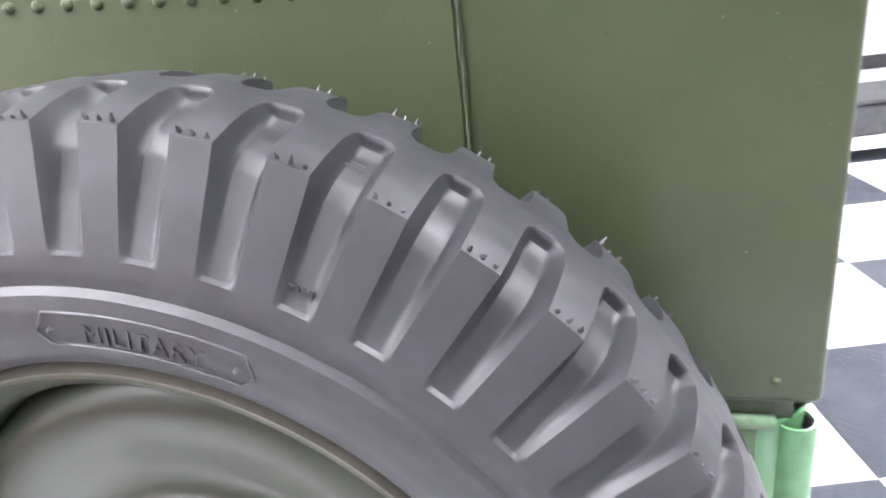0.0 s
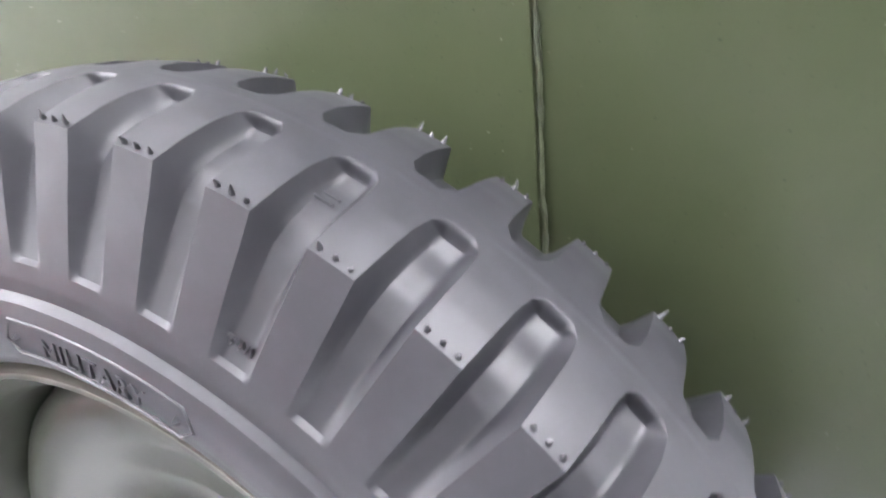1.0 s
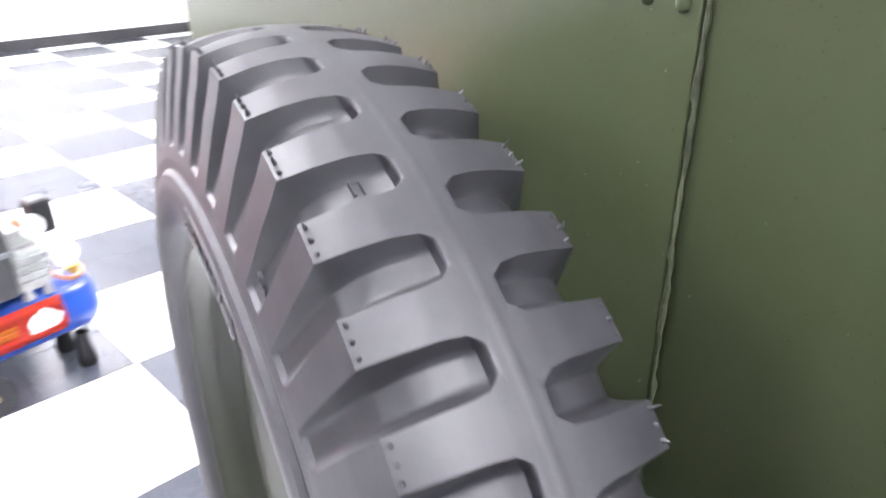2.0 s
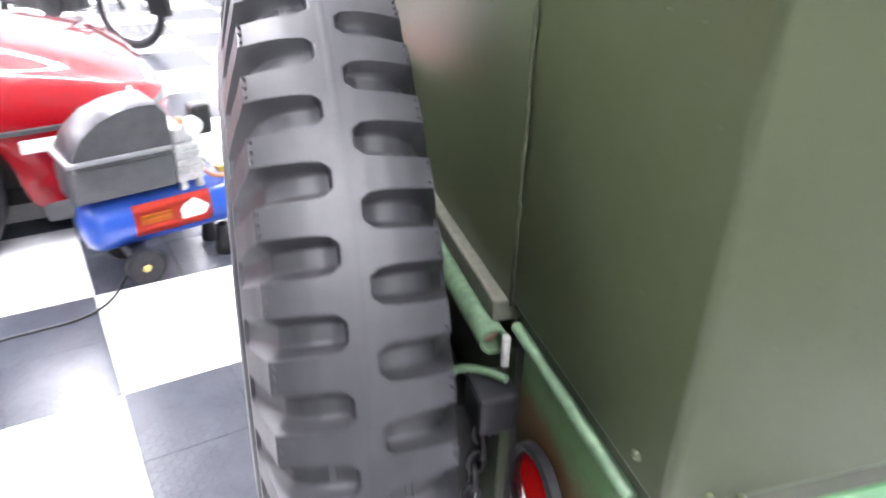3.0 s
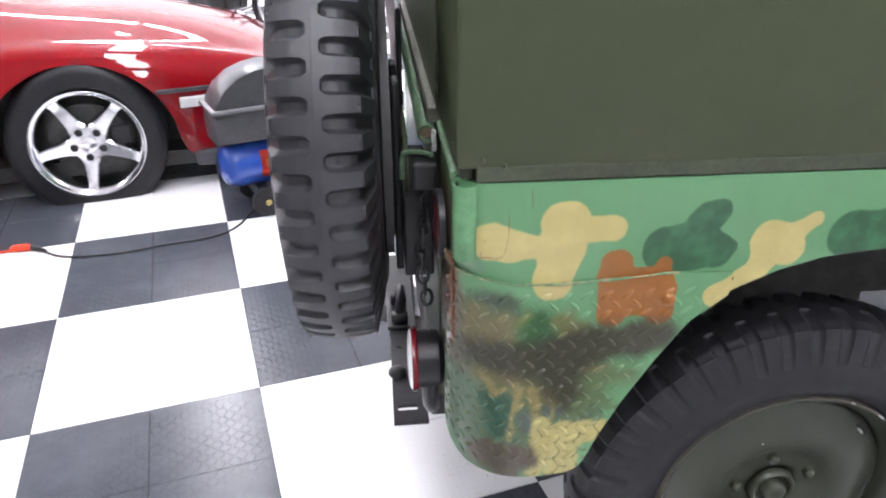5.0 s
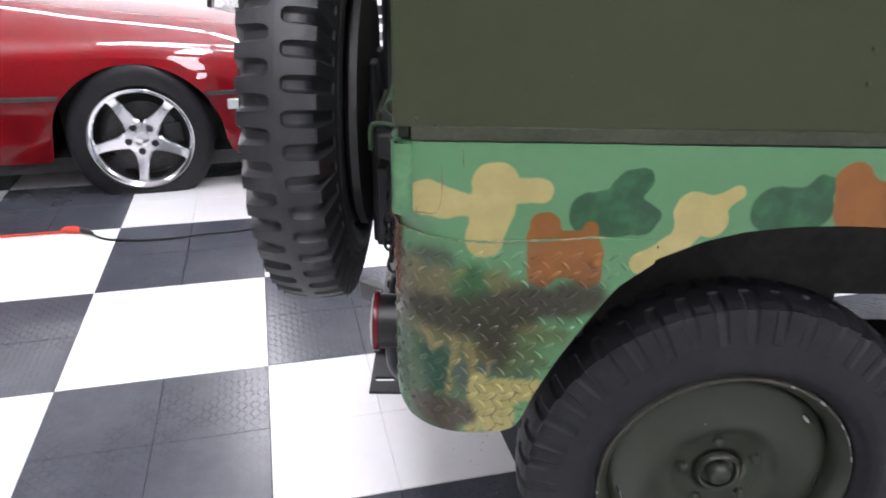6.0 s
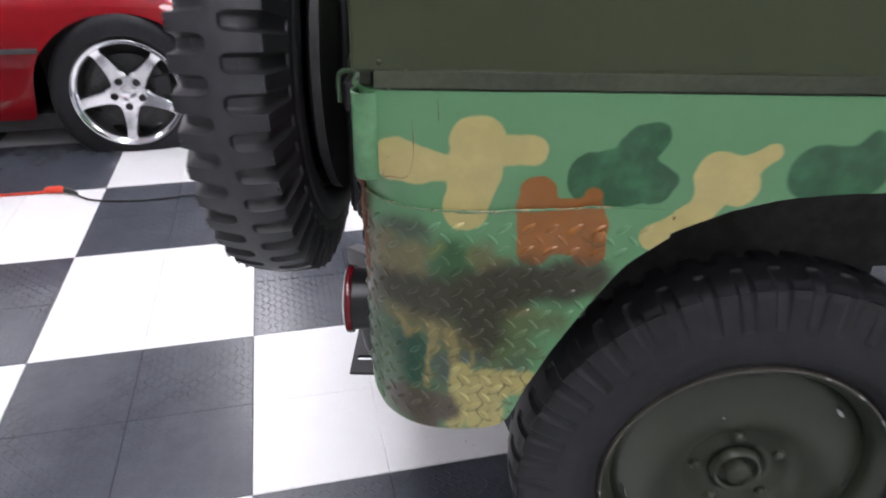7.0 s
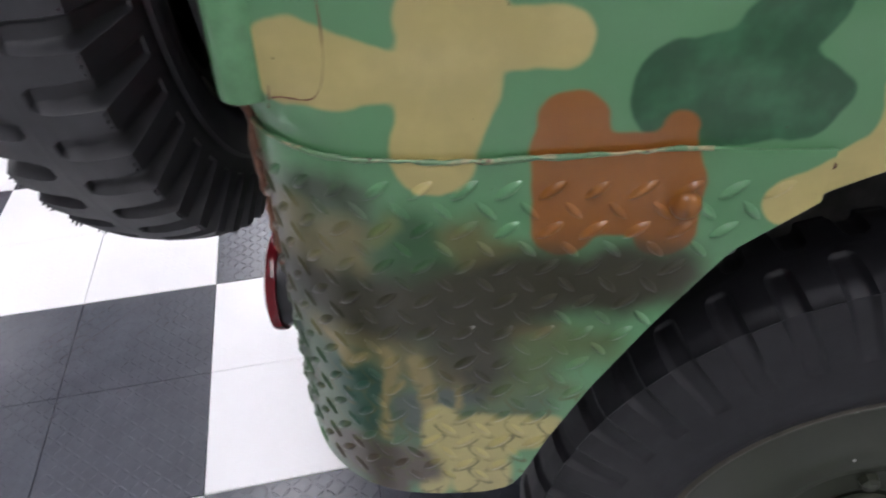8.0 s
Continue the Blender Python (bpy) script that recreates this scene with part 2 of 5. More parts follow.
def tile_material(name, colour, rough, dirt, relief):
    """Moulded plastic tile: crossed bars, worn flat in patches, scuffed."""
    n = Nodes(name)
    info = n.add("ShaderNodeObjectInfo").outputs["Random"]
    here = n.add("ShaderNodeNewGeometry").outputs["Position"]
    scuff, fine = n.noise(5.0, 6, 0.7, here), n.noise(45.0, 4, 0.6, here)
    worn = n.ramp(n.noise(2.6, 3, 0.55, n.vec("ADD", here, (4.0, 9.0, 0.0))), 0.40, 0.62)
    tone = n.mix(n.math("MULTIPLY", n.ramp(scuff, 0.3, 0.8), 0.6), colour, dirt)
    tone = n.mix(n.math("MULTIPLY", n.ramp(fine, 0.6, 0.85), 0.35), tone, dirt)
    tone = n.mix(n.math("MULTIPLY", info, 0.12), tone, dirt)
    n.bump(n.math("MULTIPLY", tread_plate(n, n.coord, TREAD), n.math("MULTIPLY_ADD", worn, 0.85, 0.15)), 1.0, relief)
    n.bump(fine, 0.08, 0.0006)
    return n.finish(tone, rough)


def olive_paint():
    """Brushed olive enamel: runs, small dents, dust specks."""
    n = Nodes("olive_enamel")
    fine, speck, streak = n.noise(90.0, 4), n.noise(240.0, 1), n.noise(28.0, 5)
    tone = n.mix(n.ramp(streak, 0.2, 0.8), (0.054, 0.067, 0.033), (0.060, 0.072, 0.038))
    tone = n.mix(n.math("MULTIPLY", n.math("GREATER_THAN", speck, 0.79), 0.4), tone, (0.30, 0.30, 0.26))
    pimple = n.noise(420.0, 1, 0.5, n.vec("ADD", n.coord, (5.0, 2.0, 7.0)))
    tone = n.mix(n.math("MULTIPLY", n.math("GREATER_THAN", pimple, 0.74), 0.6), tone, (0.022, 0.026, 0.014))
    n.bump(fine, 0.10, 0.0006)
    n.bsdf.inputs["Specular IOR Level"].default_value = 0.33
    return n.finish(tone, 0.28)


def rubber(name, colour, rough, gloss):
    n = Nodes(name)
    large, fine = n.noise(45.0, 5), n.noise(220.0, 4)
    tone = n.mix(n.ramp(large, 0.3, 0.75), colour, tuple(c * 1.35 + 0.004 for c in colour))
    tone = n.mix(n.math("MULTIPLY", n.ramp(fine, 0.62, 0.8), 0.2), tone, (0.08, 0.075, 0.075))
    n.bump(fine, 0.14, 0.0005)
    n.bsdf.inputs["Specular IOR Level"].default_value = gloss
    return n.finish(tone, rough)


M_CAMO = camouflage("camouflage_paint", False)
M_PLATE = camouflage("smeared_camouflage_paint", True)
M_OLIVE = olive_paint()
M_TYRE = rubber("new_rubber", (0.0175, 0.0176, 0.0215), 0.50, 0.76)
M_TYRE_WORN = rubber("road_rubber", (0.0105, 0.0105, 0.0130), 0.50, 0.42)
def rim_paint():
    """Olive enamel, chipped to pale metal and rust along the outer lip, where a thin highlight is painted in."""
    n = Nodes("olive_rim_paint")
    sep = n.add("ShaderNodeSeparateXYZ")
    n.put(sep.inputs[0], n.coord)
    away = n.math("SQRT", n.math("ADD", n.math("POWER", sep.outputs[1], 2.0), n.math("POWER", sep.outputs[2], 2.0)))
    large, fine = n.noise(9.0, 4), n.noise(70.0, 5)
    tone = n.mix(n.ramp(large, 0.3, 0.7), (0.036, 0.041, 0.028), (0.045, 0.050, 0.034))
    lip = n.ramp(away, 0.2192, 0.2212)
    # paler lip tone: worn edge together with its painted highlight
    tone = n.mix(n.math("MULTIPLY", lip, n.ramp(large, 0.35, 0.55)), tone, (0.130, 0.120, 0.100))
    tone = n.mix(n.math("MULTIPLY", lip, n.math("GREATER_THAN", n.noise(24.0, 1), 0.635)), tone, (0.55, 0.54, 0.52))
    tone = n.mix(n.math("MULTIPLY", n.math("GREATER_THAN", fine, 0.78), 0.4), tone, (0.12, 0.11, 0.085))
    n.bump(fine, 0.15, 0.0005)
    return n.finish(tone, 0.34)


M_RIM = rim_paint()
M_GREEN = plain("green_gloss_paint", (0.118, 0.28, 0.13), 0.3, vary=0.25, coat=0.2)
M_PALE = plain("weathered_green_paint", (0.12, 0.20, 0.115), 0.42, vary=0.4, grain=90)
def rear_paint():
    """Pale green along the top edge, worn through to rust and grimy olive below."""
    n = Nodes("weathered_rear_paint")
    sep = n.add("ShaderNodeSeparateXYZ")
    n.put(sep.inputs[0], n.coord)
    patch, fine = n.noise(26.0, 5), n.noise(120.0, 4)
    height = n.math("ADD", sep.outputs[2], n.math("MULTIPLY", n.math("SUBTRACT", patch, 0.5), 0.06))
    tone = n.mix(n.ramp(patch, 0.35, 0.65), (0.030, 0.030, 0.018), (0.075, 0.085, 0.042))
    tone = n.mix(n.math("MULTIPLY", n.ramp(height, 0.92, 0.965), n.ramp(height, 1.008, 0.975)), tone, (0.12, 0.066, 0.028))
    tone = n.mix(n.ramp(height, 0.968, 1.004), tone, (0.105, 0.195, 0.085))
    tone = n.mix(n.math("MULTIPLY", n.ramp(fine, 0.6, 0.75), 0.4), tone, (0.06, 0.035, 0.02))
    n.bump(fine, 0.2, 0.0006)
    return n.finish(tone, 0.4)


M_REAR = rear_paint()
def weld_paint():
    """Green paint over a weld, chipped to cream primer and brown rust; the cream also paints the bead's glints."""
    n = Nodes("chipped_weld_paint")
    a, b = n.noise(55.0, 4), n.noise(85.0, 3, 0.6, n.vec("ADD", n.coord, (3.0, 1.0, 2.0)))
    # cream serves both as bare primer and as painted glints
    tone = n.mix(n.ramp(a, 0.46, 0.60), (0.13, 0.24, 0.12), (0.38, 0.33, 0.19))
    tone = n.mix(n.ramp(b, 0.58, 0.66), tone, (0.075, 0.028, 0.016))
    n.bump(b, 0.5, 0.0012)
    return n.finish(tone, 0.35)


M_WELD = weld_paint()
M_STRIP = plain("dusty_olive_strip", (0.115, 0.118, 0.090), 0.5, vary=0.3, grain=120)
M_BEZEL = plain("dark_red_bezel", (0.16, 0.006, 0.012), 0.2, vary=0.1, bump=0)
M_RIBBED = plain("dark_brake_steel", (0.06, 0.06, 0.06), 0.45, 0.6, 0.3)
M_BLACK = plain("black_steel", (0.015, 0.015, 0.017), 0.38, vary=0.35)
M_DARK = plain("underbody_black", (0.036, 0.036, 0.036), 0.6, vary=0.4)
# underseal greyer than black: hazy lifted blacks put into its colour
M_UNDERSEAL = plain("lifted_underseal", (0.085, 0.083, 0.078), 0.8, vary=0.35, grain=40, bump=0.001)
M_RUST = plain("rusty_edge", (0.16, 0.075, 0.045), 0.7, vary=0.5, grain=160, bump=0.001)
M_SEAL = plain("weathered_painted_seal", (0.049, 0.058, 0.034), 0.42, vary=0.3, grain=120)
M_BEAD = plain("weld_bead_paint", (0.060, 0.070, 0.040), 0.42, vary=0.5, grain=220, bump=0.001)
M_CHIP = plain("bare_primer", (0.5, 0.5, 0.48), 0.45, vary=0.25, grain=200)
M_STEEL = plain("bare_steel", (0.45, 0.44, 0.42), 0.32, 1.0, 0.3)
M_CHROME = plain("chrome", (0.82, 0.82, 0.84), 0.17, 1.0, 0.04, bump=0)
M_RED_CAR = plain("candy_red_lacquer", (0.23, 0.0015, 0.006), 0.45, vary=0.04, bump=0, coat=1.0)
M_RED_CAR.node_tree.nodes["Principled BSDF"].inputs["Coat Roughness"].default_value = 0.02
M_RED_CAR.node_tree.nodes["Principled BSDF"].inputs["Coat IOR"].default_value = 1.40
M_RED_CAR.node_tree.nodes["Principled BSDF"].inputs["Specular IOR Level"].default_value = 0.05
M_TRIM = plain("grey_rub_strip", (0.06, 0.06, 0.065), 0.5)
M_RED_LENS = plain("red_lens", (0.45, 0.008, 0.008), 0.12, vary=0.1, bump=0, coat=0.6)
M_WHITE_LENS = plain("clear_lens", (0.8, 0.8, 0.78), 0.15, vary=0.05, bump=0)
M_AMBER = plain("amber_lens", (0.8, 0.35, 0.03), 0.2, vary=0.1, bump=0)
M_BLUE = plain("blue_enamel", (0.018, 0.075, 0.40), 0.28, vary=0.12, coat=0.4)
M_BAND = plain("pale_grey_plastic", (0.20, 0.20, 0.215), 0.4, vary=0.1, bump=0)
M_COPPER = plain("copper_fitting", (0.62, 0.27, 0.16), 0.35, 0.6)
M_STICKER = plain("red_sticker", (0.82, 0.06, 0.03), 0.4, vary=0.08, bump=0)
M_ORANGE = plain("orange_print", (0.85, 0.22, 0.02), 0.4, vary=0.08, bump=0)
M_PRINT = plain("white_print", (0.8, 0.8, 0.8), 0.4, vary=0.05, bump=0)
M_COVER = plain("grey_plastic_cover", (0.065, 0.065, 0.072), 0.3, vary=0.2, grain=200)
M_ALLOY = plain("cast_alloy", (0.52, 0.52, 0.52), 0.4, 0.8, 0.25)
M_CORD = plain("orange_cord", (0.75, 0.06, 0.02), 0.5, vary=0.1)
M_WALL = plain("white_wall_paint", (0.80, 0.80, 0.79), 0.7, vary=0.03, grain=20)
M_GREY_WALL = plain("grey_wall_paint", (0.07, 0.07, 0.073), 0.7, vary=0.08, grain=20)
M_PALE_WALL = plain("pale_grey_wall_paint", (0.68, 0.68, 0.68), 0.7, vary=0.05, grain=20)
M_CEIL = plain("white_ceiling_paint", (0.82, 0.82, 0.82), 0.8, vary=0.03, grain=20)
M_BASE = plain("black_vinyl_baseboard", (0.03, 0.03, 0.032), 0.5)
M_TILE_BLACK = tile_material("black_floor_tile", (0.048, 0.055, 0.070), 0.25, (0.095, 0.100, 0.122), 0.0026)
M_TILE_WHITE = tile_material("white_floor_tile", (0.90, 0.90, 0.91), 0.30, (0.84, 0.84, 0.84), 0.0004)
M_GLOW = bpy.data.materials.new("lamp_diffuser")
M_GLOW.use_nodes = True
M_GLOW.node_tree.nodes["Principled BSDF"].inputs["Emission Color"].default_value = (0.96, 0.945, 1.025, 1)
M_GLOW.node_tree.nodes["Principled BSDF"].inputs["Emission Strength"].default_value = LAMP_POWER


# ---- mesh helpers ----
def part(name, bm, material, parent=None, label="", smooth=None):
    """Links a bmesh as one mesh object under a thing or a part. smooth: the angle in degrees below which edges are soft."""
    me = bpy.data.meshes.new(name)
    bm.normal_update()
    if smooth is not None:
        for fc in bm.faces:
            fc.smooth = True
        for e in bm.edges:
            if len(e.link_faces) == 2 and e.calc_face_angle(0) > radians(smooth):
                e.smooth = False
    bm.to_mesh(me)
    bm.free()
    me.materials.append(material)
    ob = new(name, me)
    if parent:
        ob.parent = parent
    if label:
        ob["label"] = label
    return ob


def thing(name, label, category, at=None, group="", kind=""):
    ob = tagged(new(name), label, category, group, kind)
    ob.matrix_basis = at or Matrix()
    return ob


def box(bm, lo, hi, m=None, bevel=0.0, segments=2):
    r = bmesh.ops.create_cube(bm, size=1.0)
    vs = r["verts"]
    size, mid = [b - a for a, b in zip(lo, hi)], [(a + b) / 2 for a, b in zip(lo, hi)]
    bmesh.ops.transform(bm, verts=vs, matrix=Matrix.Translation(mid) @ Matrix.Diagonal((*size, 1)))
    if bevel:
        es = list({e for v in vs for e in v.link_edges})
        out = bmesh.ops.bevel(bm, geom=es, offset=bevel, segments=segments, affect="EDGES", profile=0.5)
        vs = list({v for fc in out["faces"] for v in fc.verts} | {v for v in vs if v.is_valid})
    if m is not None:
        bmesh.ops.transform(bm, verts=vs, matrix=m)
    return vs


def tube(bm, pts, radius, sides=10, closed=False, caps=True):
    """A round bar along the points; radius: one number or one for each point."""
    pts = [Vector(p) for p in pts]
    n = len(pts)
    rings, up = [], None
    for i, p in enumerate(pts):
        a = pts[(i - 1) % n] if closed or i else p
        b = pts[(i + 1) % n] if closed or i < n - 1 else p
        t = (b - a).normalized()
        if up is None:
            up = t.orthogonal().normalized()
        up = (up - t * up.dot(t)).normalized()
        side = t.cross(up)
        r = radius[i] if isinstance(radius, (list, tuple)) else radius
        rings.append([bm.verts.new(p + r * (math.cos(k * math.tau / sides) * up + math.sin(k * math.tau / sides) * side)) for k in range(sides)])
    for i in range(n if closed else n - 1):
        a, b = rings[i], rings[(i + 1) % n]
        for k in range(sides):
            bm.faces.new((a[k], a[(k + 1) % sides], b[(k + 1) % sides], b[k]))
    if caps and not closed:
        bm.faces.new(rings[0][::-1])
        bm.faces.new(rings[-1])


def lathe(bm, profile, steps=64, m=None, closed=False):
    """Turns (along, radius) pairs about the x axis."""
    m = m or Matrix()
    rings = []
    for k in range(steps):
        a = k * math.tau / steps
        rings.append([bm.verts.new(m @ Vector((x, r * math.cos(a), r * math.sin(a)))) for x, r in profile])
    cnt = len(profile)
    for k in range(steps):
        a, b = rings[k], rings[(k + 1) % steps]
        for i in range(cnt if closed else cnt - 1):
            j = (i + 1) % cnt
            bm.faces.new((a[i], b[i], b[j], a[j]))
    return rings


def spline(pts, steps):
    """A smooth line through the points."""
    pts = [Vector(p) for p in pts]
    ext = [2 * pts[0] - pts[1]] + pts + [2 * pts[-1] - pts[-2]]
    out = []
    for i in range(1, len(ext) - 2):
        p0, p1, p2, p3 = ext[i - 1:i + 3]
        for k in range(steps):
            t = k / steps
            out.append(0.5 * ((2 * p1) + (p2 - p0) * t + (2 * p0 - 5 * p1 + 4 * p2 - p3) * t * t + (3 * p1 - p0 - 3 * p2 + p3) * t ** 3))
    return out + [pts[-1]]


def between(x, table):
    """Straight-line look-up in (x, value) pairs."""
    return float(np.interp(x, [a for a, _ in table], [b for _, b in table]))


# ---- setting: room ----
GRID_TURN = radians(14.09)
TILE = 0.3005
CORNER = Vector((-1.0473, 0.8034, 0.0))
ROOM = Matrix.Translation(CORNER) @ Matrix.Rotation(GRID_TURN, 4, "Z")
X0, X1, Y0, Y1, HIGH = -16 * TILE, 22 * TILE, -16 * TILE, 27 * TILE, 3.2


def slab(name, lo, hi, material, kind="structure", label="", category=""):
    bm = bmesh.new()
    box(bm, lo, hi)
    ob = part(name, bm, material)
    ob.matrix_basis = ROOM
    return tagged(ob, label, category, kind=kind)


floor = slab("floor", (X0 - 0.2, Y0 - 0.2, -0.12), (X1 + 0.2, Y1 + 0.2, -0.012), M_DARK, label="black and white chequered garage floor of interlocking plastic tiles", category="floor")
slab("wall_north", (X0, Y1, 0), (X1, Y1 + 0.2, HIGH), M_WALL, label="plain white painted garage wall", category="wall")
# west and south walls are unseen; their greys are set to dim bounce light
slab("wall_west", (X0 - 0.2, Y0 - 0.2, 0), (X0, Y1 + 0.2, HIGH), M_GREY_WALL, label="plain grey garage wall, unseen, toned to dim its bounce light", category="wall")
slab("wall_east", (X1, Y0 - 0.2, 0), (X1 + 0.2, Y1 + 0.2, HIGH), M_WALL, label="plain white painted garage wall", category="wall")
slab("wall_south", (X0, Y0 - 0.2, 0), (X1, Y0, HIGH), M_PALE_WALL, label="plain pale grey garage wall, unseen, toned to dim its bounce light", category="wall")
slab("ceiling", (X0 - 0.2, Y0 - 0.2, HIGH), (X1 + 0.2, Y1 + 0.2, HIGH + 0.2), M_CEIL, label="plain white garage ceiling", category="ceiling")
slab("baseboard_north", (X0, Y1 - 0.015, 0.002), (X1, Y1, 0.12), M_BASE, label="black vinyl baseboard along the wall", category="baseboard")
slab("baseboard_east", (X1 - 0.015, Y0, 0.002), (X1, Y1 - 0.015, 0.12), M_BASE, label="black vinyl baseboard along the wall", category="baseboard")


# fixtures are assumed from reflections; none of them is in view
def ceiling_light():
    lamp = thing("ceiling_light", "long white fluorescent ceiling fixture with a lit diffuser, assumed and out of view", "ceiling light", group="ceiling lights")
    bm = bmesh.new()
    box(bm, (-0.17, -1.25, -0.05), (0.17, 1.25, 0.0), bevel=0.01)
    part("housing", bm, M_WALL, lamp)
    bm = bmesh.new()
    box(bm, (-0.15, -1.22, -0.075), (0.15, 1.22, -0.052), bevel=0.008)
    part("diffuser", bm, M_GLOW, lamp, "lit white diffuser")
    return lamp


first = ceiling_light()
spots = [(x, y) for x in (-2.6, 0.4, 3.4) for y in (-2.6, 0.9, 4.2) if x > -1 or y > 0]
first.matrix_basis = ROOM @ Matrix.Translation((spots[0][0], spots[0][1], HIGH))
for x, y in spots[1:]:
    copy_thing(first, ROOM @ Matrix.Translation((x, y, HIGH)))
# extra row added to brighten the north wall and its reflection in the bonnet
for x in (-3.3, -0.75, 1.8):
    copy_thing(first, ROOM @ Matrix.Translation((x, 6.6, HIGH)) @ Matrix.Rotation(math.pi / 2, 4, "Z"))


# ---- jeep: tyres and wheels ----
LUGS = 49
HALF = [(0.0, 0.3615), (0.012, 0.3612), (0.026, 0.3601), (0.040, 0.3574), (0.0555, 0.3526), (0.0582, 0.340), (0.0618, 0.326), (0.0655, 0.309),
        (0.0690, 0.2925), (0.0700, 0.284), (0.0695, 0.2765), (0.0728, 0.2730), (0.0745, 0.265), (0.0740, 0.252), (0.069, 0.238), (0.060, 0.228), (0.051, 0.224)]
WORN_HALF = HALF[:4] + [(0.0530, 0.3510)] + HALF[5:9] + [(0.0706, 0.284), (0.0722, 0.2755), (0.0735, 0.268), (0.0737, 0.260), (0.0726, 0.248)] + HALF[14:]
SLOT = [(0.0070, 0.3610), (0.0095, 0.3540), (0.016, 0.3512), (0.028, 0.3495), (0.039, 0.3455), (0.0475, 0.3380), (0.0535, 0.3245), (0.0597, 0.3095), (0.0650, 0.2965), (0.0658, 0.2937), (0.0690, 0.2925)]
TIP, WALL = 0.0070, 0.0072


def slot_half(run):
    """Half width of a slot at a distance along the section from the middle of the tread: a clipped tip, then nearly straight sides."""
    return np.interp(run, [TIP, TIP + 0.0065, 0.022, 0.056, 0.115], [0.0058, 0.0108, 0.0120, 0.0128, 0.0118])


def tyre_mesh(outline, lugs, depth=1.0):
    """Bar-tread military tyre about the x axis: crosswise slots from either shoulder, staggered by half a pitch."""
    ts = [0.0, 0.002, 0.004, 0.0055, 0.0070, 0.0080, 0.009, 0.0102, 0.0114, 0.0126, 0.0138, 0.015, 0.0175, 0.02, 0.023, 0.026, 0.029, 0.032, 0.035, 0.038, 0.041, 0.044, 0.0475, 0.0515, 0.0555]
    half = [(x, between(x, outline[:5])) for x in ts]
    for (xa, ra), (xb, rb) in zip(outline[4:-1], outline[5:]):
        fine = 5 if rb > 0.27 else 3
        for k in range(1, fine + 1):
            half.append((xa + (xb - xa) * k / fine, ra + (rb - ra) * k / fine))
    prof = [(-x, r) for x, r in half[:0:-1]] + half
    mid = len(half) - 1
    pitch = math.tau * 0.357 / lugs
    rims = [(c + e * 0.0120 / pitch) % 1.0 for c in (0.0, 0.54) for e in (-1, 1)]
    grid = [k / 34 for k in range(34) if min(abs((k / 34 - q + 0.5) % 1.0 - 0.5) for q in rims) > 0.012]
    grid = np.array(sorted(grid + rims))
    cols = lugs * len(grid)
    x = np.array([p[0] for p in prof])
    r = np.array([p[1] for p in prof])
    u = (np.arange(lugs)[:, None] + grid[None, :]).ravel()
    ax = np.abs(x)
    run = np.concatenate([[0], np.cumsum(np.hypot(np.diff(x), np.diff(r)))])
    run = np.abs(run - run[mid])
    ends = [float(np.interp(v, [p[1] for p in half][::-1], run[mid:][::-1])) for v in (0.3612, 0.2925)]
    cut = np.array(SLOT)
    way = np.concatenate([[0], np.cumsum(np.hypot(np.diff(cut[:, 0]), np.diff(cut[:, 1])))])
    share = np.clip((run - TIP) / (ends[1] - TIP), 0, 1)
    fx, fr = np.interp(share, way / way[-1], cut[:, 0]), np.interp(share, way / way[-1], cut[:, 1])
    # each row's columns are drawn to the slot's own width there, so that the rims stay crisp
    wide, still = slot_half(run) / pitch, 0.0120 / pitch
    uu = np.repeat(u[:, None], len(x), 1)
    for sign, offset in ((1, 0.0), (-1, 0.54)):
        off = (u - offset + 0.5) % 1.0 - 0.5
        near = np.abs(off)[:, None]
        w = np.where((sign * x > 0.0065) & (run < ends[1] + 0.004), wide, still)[None, :]
        moved = np.where(near <= still, near * w / still, w + (near - still) * (0.5 - w) / (0.5 - still))
        uu = uu + np.sign(off)[:, None] * (moved - near) * (sign * x > 0.0065)[None, :]
    phi = uu * math.tau / lugs
    xx, rr = np.repeat(x[None, :], cols, 0), np.repeat(r[None, :], cols, 0)
    for sign, offset in ((1, 0.0), (-1, 0.54)):
        du = np.abs((uu - offset + 0.5) % 1.0 - 0.5) * pitch
        deep = np.minimum(slot_half(run)[None, :] - du, (run - TIP)[None, :])
        side = np.sin(np.clip(deep / WALL, 0, 1) * math.pi / 2) * depth
        here = (sign * x > 0.004) & (share < 1)
        side = side * here[None, :]
        xx = xx + side * (sign * fx - x)[None, :]
        rr = rr + side * (fr - r)[None, :]
    rr = rr + np.where(ax < 0.001, 0.00025, 0)[None, :]
    co = np.stack([xx, rr * np.cos(phi), rr * np.sin(phi)], -1).reshape(-1, 3)
    n = len(prof)
    a = np.arange(cols)[:, None] * n + np.arange(n - 1)[None, :]
    b = ((np.arange(cols) + 1) % cols)[:, None] * n + np.arange(n - 1)[None, :]
    quads = np.stack([a, b, b + 1, a + 1], -1).reshape(-1, 4)
    me = bpy.data.meshes.new("tyre")
    me.from_pydata(co.tolist(), [], quads.tolist())
    me.shade_smooth()
    me.set_sharp_from_angle(angle=radians(27))
    return me


NEW_TYRE, WORN_TYRE = tyre_mesh(HALF, LUGS), tyre_mesh(WORN_HALF, 44, 0.55)


